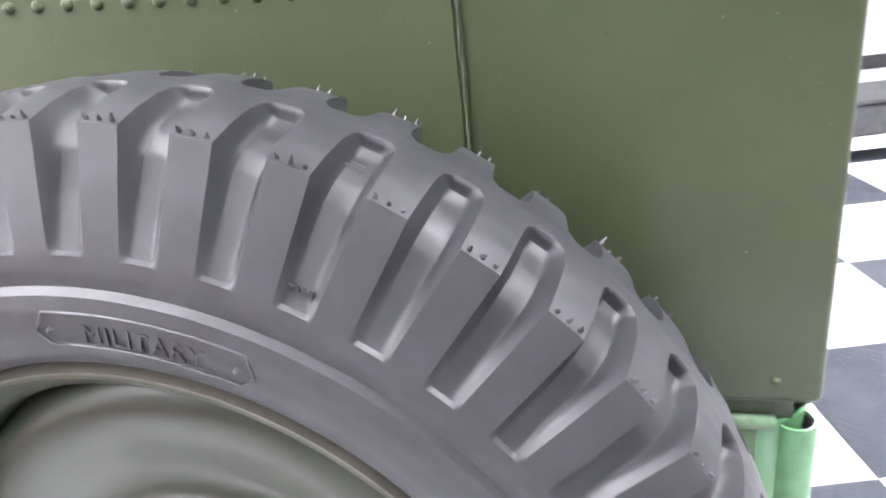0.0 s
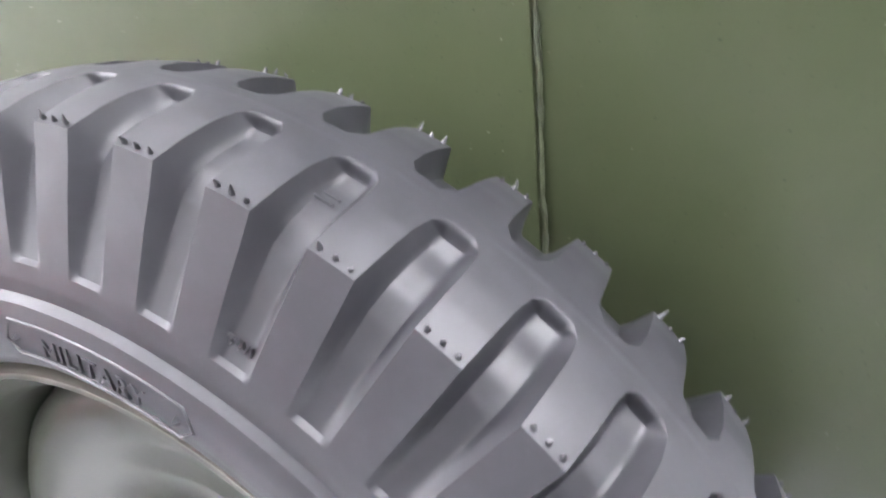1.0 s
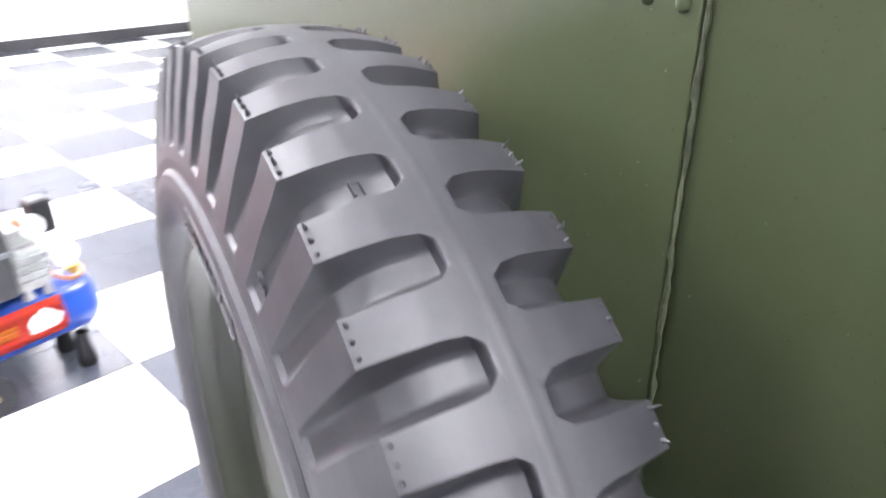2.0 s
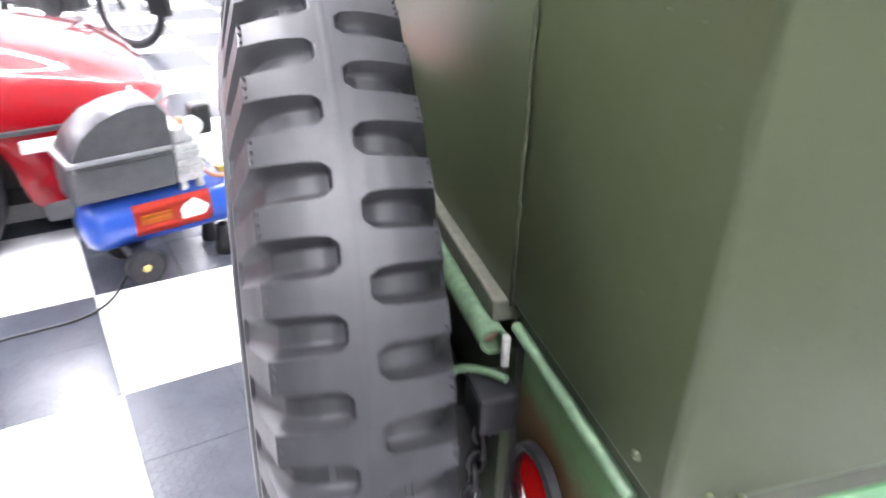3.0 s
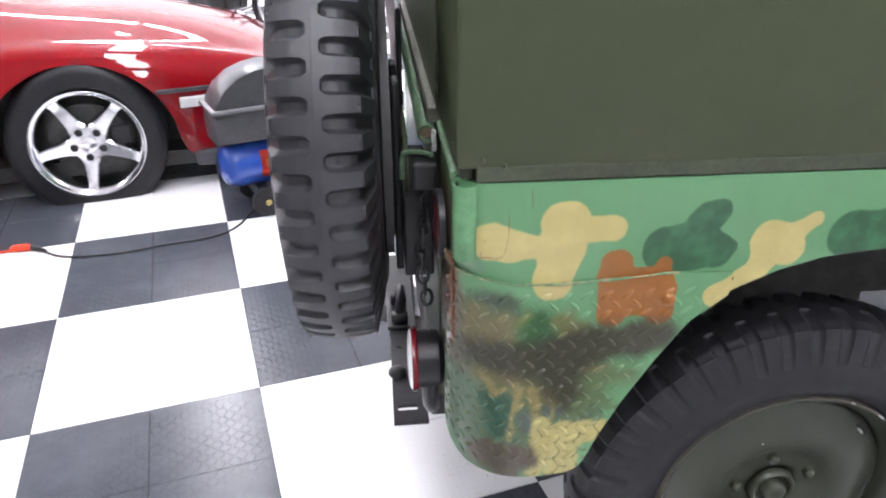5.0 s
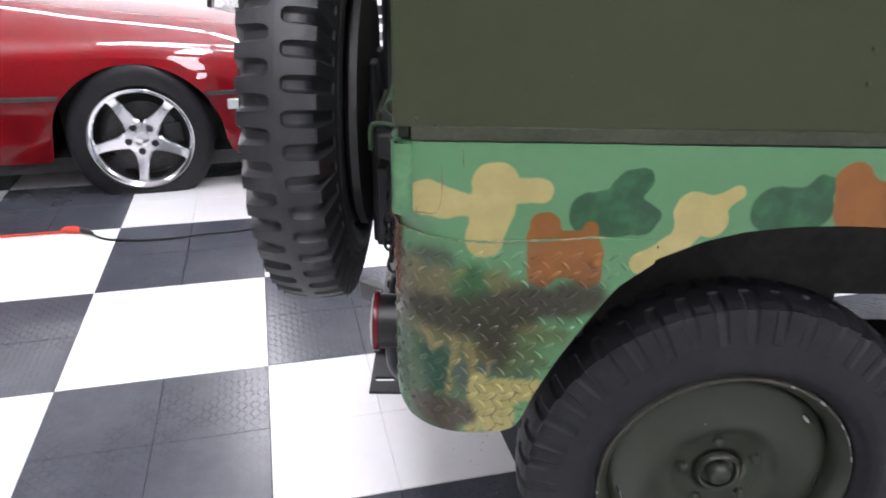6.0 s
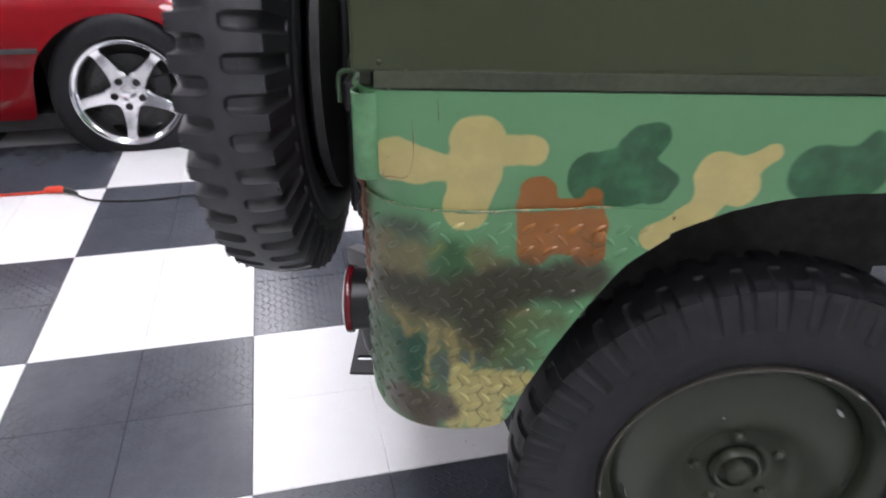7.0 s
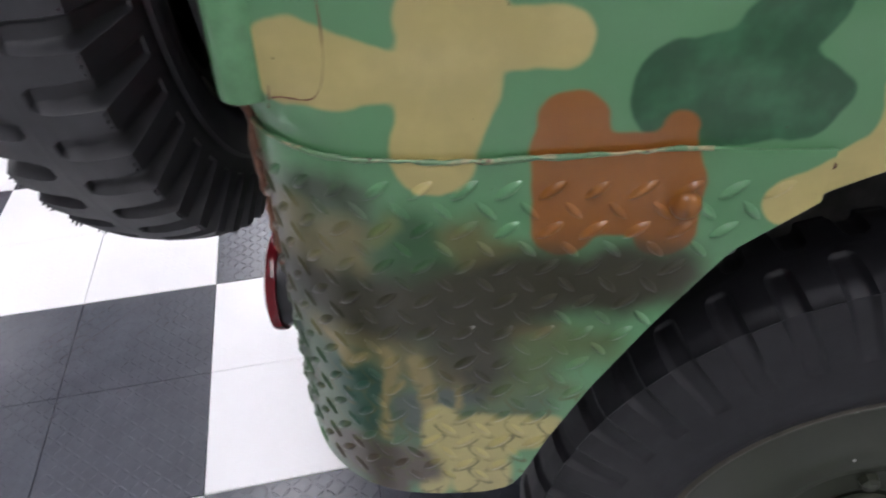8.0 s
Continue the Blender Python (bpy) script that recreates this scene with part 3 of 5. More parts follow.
def spew_mesh():
    """Three short moulding hairs on the outer edge of each lug."""
    bm = bmesh.new()
    rnd = random.Random(5)
    for sign, offset in ((1, 0.5), (-1, 0.04)):
        for k in range(LUGS):
            for j in (-1, 0, 1):
                a = (k + offset + j * 0.145) * math.tau / LUGS
                long = rnd.uniform(0.0015, 0.0048)
                out = Vector((sign * 0.45, math.cos(a), math.sin(a))).normalized()
                base = Vector((sign * 0.0530, 0.3532 * math.cos(a), 0.3533 * math.sin(a)))
                tube(bm, [base, base + out * long * 0.5, base + out * long + Vector((rnd.uniform(-1, 1), rnd.uniform(-1, 1), rnd.uniform(-1, 1))) * 0.001],
                     [0.0013, 0.0010, 0.0004], 5)
    me = bpy.data.meshes.new("moulding_hairs")
    bm.to_mesh(me)
    bm.free()
    return me


SPEW = spew_mesh()


def arc_text(body, size, radius, face, depth, middle, spacing=1.0):
    """Raised letters along a circle about the x axis, read from the negative x side."""
    cu = bpy.data.curves.new("letters", "FONT")
    cu.body, cu.size, cu.extrude, cu.align_x, cu.space_character = body, size, depth, "CENTER", spacing
    ob = new("letters", cu)
    dg = bpy.context.evaluated_depsgraph_get()
    me = bpy.data.meshes.new_from_object(ob.evaluated_get(dg))
    bpy.data.objects.remove(ob)
    bm = bmesh.new()
    bm.from_mesh(me)
    bmesh.ops.subdivide_edges(bm, edges=[e for e in bm.edges if e.calc_length() > size * 0.3], cuts=2)
    for v in bm.verts:
        a = middle - v.co.x / radius
        r = radius + v.co.y
        v.co = Vector((face - v.co.z, -r * math.cos(a), r * math.sin(a)))
    return bm


def rim_parts(parent, material, hub):
    """Pressed steel wheel about the x axis, outer side towards negative x."""
    bm = bmesh.new()
    lathe(bm, [(-0.050, 0.2235), (-0.0575, 0.2232), (-0.0605, 0.2215), (-0.0605, 0.218), (-0.057, 0.2155), (-0.053, 0.2125), (-0.047, 0.206), (-0.036, 0.2005),
               (-0.012, 0.197), (0.01, 0.188), (0.03, 0.197), (0.05, 0.203), (0.057, 0.2155), (0.0605, 0.2215), (0.05, 0.2235)], 96)
    part("rim", bm, material, parent, smooth=50)
    bm = bmesh.new()
    if hub:
        prof = [(-0.018, 0.1985), (-0.025, 0.192), (-0.0285, 0.183), (-0.031, 0.170), (-0.036, 0.150), (-0.0392, 0.128), (-0.0395, 0.108), (-0.0375, 0.097), (-0.0315, 0.088),
                (-0.0285, 0.080), (-0.0285, 0.056), (-0.027, 0.048), (-0.020, 0.044), (-0.018, 0.02), (-0.018, 0.0005)]
    else:
        prof = [(-0.006, 0.1965), (-0.016, 0.192), (-0.0235, 0.182), (-0.026, 0.168), (-0.022, 0.150), (-0.013, 0.125), (-0.008, 0.104), (-0.012, 0.096), (-0.0165, 0.090),
                (-0.0165, 0.078), (-0.012, 0.068), (-0.010, 0.050), (0.004, 0.048)]
    lathe(bm, prof, 96)
    part("disc", bm, material, parent, smooth=50)
    if hub:
        bm = bmesh.new()
        lathe(bm, [(-0.026, 0.041), (-0.036, 0.040), (-0.040, 0.036), (-0.038, 0.032), (-0.027, 0.030), (-0.026, 0.0215), (-0.044, 0.0200), (-0.0495, 0.015), (-0.0515, 0.006), (-0.052, 0.0005)], 40)
        part("hub_cap", bm, material, parent, smooth=40)
        # solid dark bars paint the shaded openings of the disc's slots
        for a, chipped in ((41, 0.0030), (-6, 0.0), (198, 0.0010)):
            bm = bmesh.new()
            arc = [radians(a + q) for q in (-5.5, -4, -2, 0, 2, 4, 5.5)]
            tube(bm, [(-0.0289, -0.182 * math.cos(t), 0.182 * math.sin(t)) for t in arc], [0.0012, 0.0026, 0.0034, 0.0036, 0.0034, 0.0026, 0.0012], 8)
            slot = part("disc_slot", bm, M_DARK, parent, "narrow dark bar in place of a slot in the wheel disc", smooth=60)
            if chipped:
                bm = bmesh.new()
                tube(bm, [(-0.0318, -0.1785 * math.cos(t), 0.1785 * math.sin(t)) for t in arc[2:6]], [chipped * 0.4, chipped, chipped, chipped * 0.4], 6)
                part("chipped_edge", bm, M_CHIP, slot, "bright chipped paint edge", smooth=60)
        for a, wide in ((69, 1.6), (52, 2.6), (35, 2.2), (15, 2.0), (-42, 1.0)):
            bm = bmesh.new()
            arc = [radians(a + q * wide) for q in (-1, -0.5, 0, 0.5, 1)]
            tube(bm, [(-0.0592, -0.2206 * math.cos(t), 0.2206 * math.sin(t)) for t in arc], [0.0010, 0.0022, 0.0025, 0.0021, 0.0010], 6)
            part("lip_chip", bm, M_CHIP, parent, "bare bright metal where the paint has chipped", smooth=60)
        bm = bmesh.new()
        lathe(bm, [(-0.0385, 0.0022), (-0.0402, 0.0016), (-0.0406, 0.0003)], 7, Matrix.Translation((0, 0.043, 0.1115)))
        part("paint_chip", bm, M_CHIP, parent, "small pale paint chip")
        for k in range(5):
            a = radians(81 + 72 * k)
            bm = bmesh.new()
            lathe(bm, [(-0.026, 0.0115), (-0.036, 0.0100), (-0.0395, 0.006), (-0.0405, 0.0004)], 6, Matrix.Translation((0, 0.068 * math.cos(a), 0.068 * math.sin(a))))
            part("wheel_nut", bm, material, parent)


def wheel(name, at, parent, hub, tyre, tyre_material, turn):
    w = new(name)
    w.parent = parent
    w.matrix_basis = at
    t = new("tyre", tyre.copy())
    t.data.materials.append(tyre_material)
    t.parent = w
    t.matrix_basis = Matrix.Rotation(turn, 4, "X")
    if not hub:
        h = new("moulding_hairs", SPEW.copy())
        h.data.materials.append(tyre_material)
        h.parent = w
        tagged(h, kind="stuff")
        h.matrix_basis = t.matrix_basis
    rim_parts(w, M_RIM, hub)
    return w


SIZE = Matrix.Translation((0, 0, -0.072)) @ Matrix.Scale(1.04, 4)
UNSIZE = SIZE.inverted()
jeep = thing("jeep", "old military jeep in hand-painted camouflage with an olive metal hardtop", "jeep", SIZE)
PHASE = 0.1636
spare = wheel("spare_wheel", UNSIZE @ pose(-0.1514, 0.4088, 0.9524, 0, -0.12, -1.4) @ Matrix.Scale(0.987, 4), jeep, False, NEW_TYRE, M_TYRE, math.pi - PHASE)
spare["label"] = "spare wheel with a new black bar-tread tyre, mounted upright"
part("raised_lettering", arc_text("MILITARY", 0.0138, 0.2500, -0.0740, 0.0011, math.radians(78.5), 1.08), M_TYRE, spare, "raised rubber lettering")
part("wear_mark_letters", arc_text("TWI", 0.0062, 0.3000, -0.0640, 0.0009, PHASE + 7.46 * math.tau / LUGS, 1.1), M_TYRE, spare, "small raised letters")
bm = bmesh.new()
edge = [(0.2475, a) for a in np.linspace(radians(67), radians(90), 14)] + [(0.2545, radians(91.5))] + [(0.2650, a) for a in np.linspace(radians(90), radians(67), 14)] + [(0.2545, radians(65.6))]
tube(bm, [(-0.0742, -r * math.cos(a), r * math.sin(a)) for r, a in edge], 0.0009, 6, closed=True)
for a in (radians(67.6), radians(89.6)):
    dot = bmesh.new()
    lathe(dot, [(0.0, 0.0028), (-0.0014, 0.0020), (-0.0034, 0.0004)], 4, Matrix.Translation((-0.0735, -0.2555 * math.cos(a), 0.2555 * math.sin(a))))
    part("rubber_pip", dot, M_TYRE, spare)
part("lettering_border", bm, M_TYRE, spare, "raised rubber border line", smooth=60)
for side, k in ((-1, 7.54), (-1, 0.54), (1, 0.0)):
    a = PHASE + k * math.tau / LUGS
    for x in (0.017, 0.0215, 0.026):
        w = 0.0055 / 0.357
        bm = bmesh.new()
        tube(bm, [(side * x, -0.3502 * math.cos(a + q), 0.3502 * math.sin(a + q)) for q in (-w, 0.0, w)], 0.0009, 5)
        part("wear_ridge", bm, M_TYRE, spare, smooth=60)
RW = Vector((0.532, 0.0861, 0.420))
TURN_OUT = Matrix.Rotation(math.pi / 2, 4, "Z")
wheel("rear_wheel", UNSIZE @ Matrix.Translation(RW) @ TURN_OUT @ Matrix.Scale(0.928, 4), jeep, True, WORN_TYRE, M_TYRE_WORN, 0.029)["label"] = "olive steel wheel with a worn black bar-tread tyre"


# ---- jeep: tub ----
ARCH = [(0.0, 0.602), (0.029, 0.599), (0.045, 0.5975), (0.070, 0.596), (0.114, 0.5935), (0.150, 0.597), (0.166, 0.603), (0.173, 0.609), (0.180, 0.622),
        (0.194, 0.660), (0.222, 0.719), (0.256, 0.779), (0.295, 0.839), (0.342, 0.877), (0.371, 0.8905), (0.401, 0.904), (0.455, 0.919), (0.515, 0.9255), (0.57, 0.928), (0.66, 0.926), (0.72, 0.917), (0.79, 0.892),
        (0.834, 0.853), (0.88, 0.79), (0.912, 0.742), (0.937, 0.698), (0.96, 0.62), (1.0, 0.52), (2.4, 0.50)]
TOP = 1.0300
ROUND = 0.042


def wrap(s, out=0.0, z=0.9):
    """Point and outward normal at length s along the tub's outline: negative s runs over the rear, positive along the side."""
    rc = ROUND + (0.034 * min(1.0, (0.935 - z) / 0.030) if z < 0.935 else 0.0) + 0.06 * max(0.0, 0.90 - z)
    edge = rc - 0.009
    if s >= edge:
        return Vector((s + 0.009, -out)), Vector((0, -1))
    if s <= -edge:
        return Vector((-out, 0.009 - s)), Vector((-1, 0))
    a = (s + edge) / (2 * edge) * math.pi / 2
    nrm = Vector((-math.cos(a), -math.sin(a)))
    return Vector((rc, rc)) + nrm * (rc + out), nrm


def low_edge(s):
    return between(s + 0.009, ARCH) if s > 0.02 else between(s, [(-0.2, 0.65), (-0.09, 0.635), (-0.04, 0.612), (-0.01, 0.602), (0.02, 0.599)])


def stretch(a, b, step, extra=()):
    n = max(1, int(math.ceil((b - a) / step)))
    return sorted({round(a + (b - a) * k / n, 5) for k in range(n + 1)} | set(extra))


def sheet(bm, ss, low, high, out, thick, rows=6):
    """A bent sheet between two heights along the outline, with its thickness."""
    grid = []
    for s in ss:
        z0, z1 = low(s), high(s)
        col = []
        for k in range(rows + 1):
            z = z0 + (z1 - z0) * k / rows
            p, _ = wrap(s, out, z)
            q, _ = wrap(s, out - thick, z)
            col.append((bm.verts.new((p.x, p.y, z)), bm.verts.new((q.x, q.y, z))))
        grid.append(col)
    for a, b in zip(grid, grid[1:]):
        for k in range(rows):
            bm.faces.new((a[k][0], b[k][0], b[k + 1][0], a[k + 1][0]))
            bm.faces.new((a[k][1], a[k + 1][1], b[k + 1][1], b[k][1]))
        bm.faces.new((a[0][0], a[0][1], b[0][1], b[0][0]))
        bm.faces.new((a[-1][0], b[-1][0], b[-1][1], a[-1][1]))
    for c, flip in ((grid[0], 1), (grid[-1], 0)):
        for k in range(rows):
            f4 = (c[k][0], c[k + 1][0], c[k + 1][1], c[k][1])
            bm.faces.new(f4 if flip else f4[::-1])


SIDE = sorted(set(stretch(-0.10, 0.05, 0.004)) | set(stretch(0.05, 0.42, 0.007)) | set(stretch(0.42, 1.0, 0.02)) | set(stretch(1.0, 2.3, 0.1)) | {-0.195, -0.12})
bm = bmesh.new()
sheet(bm, [q for q in SIDE if q > -0.034], low_edge, lambda s: TOP, 0.0, 0.003, rows=28)
part("side_panel", bm, M_CAMO, jeep, "leaf-green side panel with sand, rust and dark green camouflage blots", smooth=40)

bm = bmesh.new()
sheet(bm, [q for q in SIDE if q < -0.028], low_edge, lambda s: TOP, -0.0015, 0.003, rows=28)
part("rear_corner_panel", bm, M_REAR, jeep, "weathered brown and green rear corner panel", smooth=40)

# chequer plate patch over the rear corner
PLATE_OUT = 0.0035


def plate_top(s):
    return between(s + 0.009, [(-0.09, 0.905), (0.0, 0.9060), (0.022, 0.9056), (0.04, 0.9040), (0.065, 0.9018), (0.10, 0.9003), (0.13, 0.8998), (0.157, 0.9008), (0.20, 0.9037), (0.221, 0.905), (0.262, 0.908), (0.30, 0.906)])


PLATE = sorted(set(stretch(-0.09, 0.05, 0.004)) | set(stretch(0.05, 0.33, 0.006)))
bm = bmesh.new()
sheet(bm, PLATE, lambda s: low_edge(s) - 0.002, lambda s: max(low_edge(s), plate_top(s)), PLATE_OUT, 0.003, rows=8)
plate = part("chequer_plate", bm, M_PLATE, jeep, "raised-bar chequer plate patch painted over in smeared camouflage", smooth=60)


def stud(bm, s, z, turn, long=0.0118, wide=0.0046, high=0.0024):
    """A lens-shaped raised bar lying on the bent plate."""
    ring = []
    cen = None
    for lev, (fac, h) in enumerate(((1.0, -0.0004), (0.62, high * 0.8))):
        row = []
        for k in range(10):
            t = k * math.tau / 10
            a, b = long * fac * math.cos(t), wide * (fac ** 1.2) * math.sin(t) * (1 - 0.35 * math.cos(t) ** 2)
            ds, dz = a * math.cos(turn) - b * math.sin(turn), a * math.sin(turn) + b * math.cos(turn)
            p, _ = wrap(s + ds, PLATE_OUT + h, z + dz)
            row.append(bm.verts.new((p.x, p.y, z + dz)))
        ring.append(row)
    for k in range(10):
        j = (k + 1) % 10
        bm.faces.new((ring[0][k], ring[0][j], ring[1][j], ring[1][k]))
    p, _ = wrap(s, PLATE_OUT + high, z)
    cen = bm.verts.new((p.x, p.y, z))
    for k in range(10):
        bm.faces.new((ring[1][k], ring[1][(k + 1) % 10], cen))


rnd = random.Random(3)
for i in range(-4, 14):
    for j in range(0, 13):
        for half in (0, 1):
            s = (i + 0.5 * half) * BAR_X[1] + BAR_X[0] - 0.009
            z = BAR_Z[0] - (j + 0.5 * half) * BAR_Z[1]
            if z > low_edge(s) + 0.012 and z < plate_top(s) - 0.008 and -0.08 < s < 0.31:
                bm = bmesh.new()
                worn = 0.75 if 0.79 < z < 0.83 else 1.0
                stud(bm, s, z, radians(38) if half == 0 else radians(-46), (0.0112 if half == 0 else 0.0098) * rnd.uniform(0.9, 1.05), 0.0042 * (1 if half == 0 else 0.8),
                     0.0030 * worn * (1 if half == 0 else 0.72) * rnd.uniform(0.75, 1.1))
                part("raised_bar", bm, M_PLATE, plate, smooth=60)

bm = bmesh.new()
line = []
for s in stretch(-0.08, 0.262, 0.006):
    p, nrm = wrap(s, PLATE_OUT, plate_top(s))
    line.append((p.x, p.y, plate_top(s) + rnd.uniform(-0.0007, 0.0007)))
tube(bm, line, [0.0017 * rnd.uniform(0.5, 1.25) for _ in line], 7)
part("weld_bead", bm, M_WELD, jeep, "lumpy painted weld bead", smooth=60)

bm = bmesh.new()
line = []
for z in stretch(0.79, 0.925, 0.008):
    p, nrm = wrap(-0.035, PLATE_OUT, z)
    line.append((p.x + rnd.uniform(-0.0015, 0.0015), p.y + rnd.uniform(-0.0015, 0.0015), z))
tube(bm, line, [0.004 * rnd.uniform(0.5, 1.3) for _ in line], 7)
part("rusty_corner_seam", bm, M_RUST, jeep, "rust-brown rough corner seam", smooth=60)

bm = bmesh.new()
lathe(bm, [(0.0, 0.0092), (-0.0035, 0.0088), (-0.0066, 0.0062), (-0.0080, 0.0002)], 20, Matrix.Translation((0.262, -PLATE_OUT, 0.8715)) @ TURN_OUT)
part("round_bolt_head", bm, M_PLATE, jeep, "painted round bolt head", smooth=60)
# flat rust-dark discs paint two open screw holes
for x, z in ((0.340, 0.895), (0.316, 0.884)):
    bm = bmesh.new()
    lathe(bm, [(0.0, 0.0022), (-0.0006, 0.0022), (-0.0007, 0.0002)], 12, Matrix.Translation((x, -PLATE_OUT + 0.001 if x < 0.33 else -0.001, z)) @ TURN_OUT)
    part("screw_hole_disc", bm, M_RUST, jeep, "small rust-dark disc in place of a screw hole")

for line in ([(0.0600, 1.000), (0.0612, 0.9786), (0.0606, 0.9578), (0.0566, 0.9421), (0.0497, 0.9365), (0.0362, 0.9384), (0.0300, 0.9380)],
             [(0.0297, 0.9456), (0.0285, 0.938), (0.0275, 0.9325)], [(0.086, 1.022), (0.0868, 1.010), (0.0875, 1.000)]):
    bm = bmesh.new()
    tube(bm, spline([(x, -0.0001, z) for x, z in line], 3), [0.00045 * rnd.uniform(0.3, 1.3) for _ in spline([(x, 0, z) for x, z in line], 3)], 5)
    part("paint_crack", bm, M_RUST, jeep, "thin dark crack in the paint")
# rolled tube on the corner, open at its top
bm = bmesh.new()
lathe(bm, [(0.934, 0.0148), (0.938, 0.0155), (1.0265, 0.0155), (1.0265, 0.0130), (0.96, 0.0130), (0.96, 0.0002)], 32,
      Matrix.Translation((0.0125, 0.0140, 0)) @ Matrix.Rotation(-math.pi / 2, 4, "Y"))
corner_tube = part("corner_tube", bm, M_GREEN, jeep, "light green rolled corner tube", smooth=40)
# dark liner gives the tube's hollow its shade by colour
bm = bmesh.new()
lathe(bm, [(1.0235, 0.0132), (1.0235, 0.0118), (0.965, 0.0118), (0.965, 0.0002)], 32,
      Matrix.Translation((0.0125, 0.0140, 0)) @ Matrix.Rotation(-math.pi / 2, 4, "Y"))
part("shade_liner", bm, M_DARK, corner_tube, "dark liner painting the shade inside the tube", smooth=40)
# rear: top rail of the corner panel, tailgate with its rolled tube
bm = bmesh.new()
tube(bm, [(0.002, 0.03, 1.030), (0.002, 0.12, 1.030), (0.002, 0.225, 1.030)], 0.0055, 10)
part("corner_rail", bm, M_PALE, jeep, "light green top rail", smooth=60)
bm = bmesh.new()
box(bm, (0.0, 0.236, 0.55), (0.012, 1.26, 1.000), bevel=0.003)
part("tailgate", bm, M_OLIVE, jeep, "olive tailgate behind the spare wheel")
bm = bmesh.new()
ax = Matrix.Translation((-0.016, 0, 1.014)) @ Matrix.Rotation(math.pi / 2, 4, "Z")
lathe(bm, [(1.26, 0.0130), (0.232, 0.0130), (0.230, 0.0125), (0.230, 0.0100), (0.30, 0.0100), (0.30, 0.0002)], 28, ax)
part("tailgate_tube", bm, M_PALE, jeep, "light green rolled tube, open at its end", smooth=40)
bm = bmesh.new()
box(bm, (-0.015, 0.24, 1.027), (0.012, 1.26, 1.049), bevel=0.003)
part("tailgate_seal", bm, M_STRIP, jeep, "grey-olive weathered strip")
# pinkish disc: the lit inside of the tube end, put into colour
bm = bmesh.new()
lathe(bm, [(0.245, 0.0098), (0.243, 0.0080), (0.243, 0.0002)], 20, ax)
part("lit_tube_disc", bm, plain("pink_lit_inside", (0.42, 0.25, 0.19), 0.6, vary=0.3, grain=150), jeep, "pinkish disc painting the lit inside of the tube end")
bm = bmesh.new()
box(bm, (-0.010, 0.2225, 0.990), (-0.003, 0.2295, 1.022), bevel=0.002)
part("chipped_bracket", bm, plain("chipped_white_paint", (0.5, 0.5, 0.48), 0.5, vary=0.35, grain=160), jeep, "small white chipped bracket")
bm = bmesh.new()
sheet(bm, [-1.45, -1.29], lambda s: 0.55, lambda s: TOP, 0.0, 0.003, 1)
part("far_corner_panel", bm, M_CAMO, jeep)
bm = bmesh.new()
box(bm, (0.02, 1.44, 0.5), (2.3, 1.452, TOP))
part("far_side_panel", bm, M_GREEN, jeep)

# latch rod, chain, red reflector
bm = bmesh.new()
tube(bm, spline([(-0.012, 0.205, 0.992), (-0.028, 0.225, 0.990), (-0.046, 0.236, 0.986), (-0.052, 0.238, 0.975), (-0.052, 0.238, 0.945)], 5), 0.0038, 8)
part("latch_hook", bm, M_PALE, jeep, "bent green latch hook", smooth=60)
bm = bmesh.new()
box(bm, (-0.040, 0.19, 0.945), (-0.004, 0.235, 0.985), bevel=0.005)
part("latch_block", bm, M_BLACK, jeep, "black latch block")
bm = bmesh.new()
link = Vector((-0.022, 0.235, 0.945))
for k in range(11):
    ang = k % 2 * math.pi / 2 + rnd.uniform(-0.3, 0.3)
    u = Vector((math.cos(ang), math.sin(ang), 0))
    cen = link + Vector((0.004 * math.sin(k * 0.7), 0.006 * math.sin(k * 0.5), -0.0195 * k))
    tube(bm, [cen + u * 0.0085 * math.cos(t) + Vector((0, 0, 0.0145 * math.sin(t))) for t in np.linspace(0, math.tau, 13)[:-1]], 0.0030, 6, closed=True)
part("safety_chain", bm, M_BLACK, jeep, "black steel safety chain hanging from the tailgate", smooth=60)
bm = bmesh.new()
lathe(bm, [(0.0, 0.047), (-0.008, 0.047), (-0.011, 0.044), (-0.009, 0.040), (0.0, 0.040)], 40, Matrix.Translation((-0.002, 0.137, 0.920)))
refl = part("rear_reflector", bm, M_BLACK, jeep, "round red rear reflector in a black ring", smooth=40)
bm = bmesh.new()
lathe(bm, [(-0.004, 0.040), (-0.008, 0.038), (-0.011, 0.026), (-0.012, 0.0003)], 40, Matrix.Translation((-0.002, 0.137, 0.920)))
part("lens", bm, M_RED_LENS, refl, "red plastic lens", smooth=60)

# spare carrier
carrier = new("spare_carrier")
carrier.parent = jeep
carrier["label"] = "black steel spare wheel carrier"
# upper_plate here is added to block the bright slit behind the spare
for name, lo, hi in (("upright", (-0.062, 0.34, 0.74), (-0.050, 0.385, 1.06)), ("upright", (-0.062, 0.46, 0.74), (-0.050, 0.50, 1.06)),
                     ("mounting_plate", (-0.105, 0.34, 0.92), (-0.062, 0.46, 1.00)), ("foot_plate", (-0.050, 0.28, 0.76), (-0.003, 0.52, 0.90)), ("upper_plate", (-0.049, 0.45, 0.991), (-0.040, 1.36, 1.15)), ("back_plate", (-0.049, 0.30, 0.775), (-0.040, 1.00, 0.99))):
    bm = bmesh.new()
    box(bm, lo, hi, bevel=0.004)
    part(name, bm, M_OLIVE if name == "back_plate" else M_BLACK, carrier)


# added dark disc that blocks the bright gap between spare and body
bm = bmesh.new()
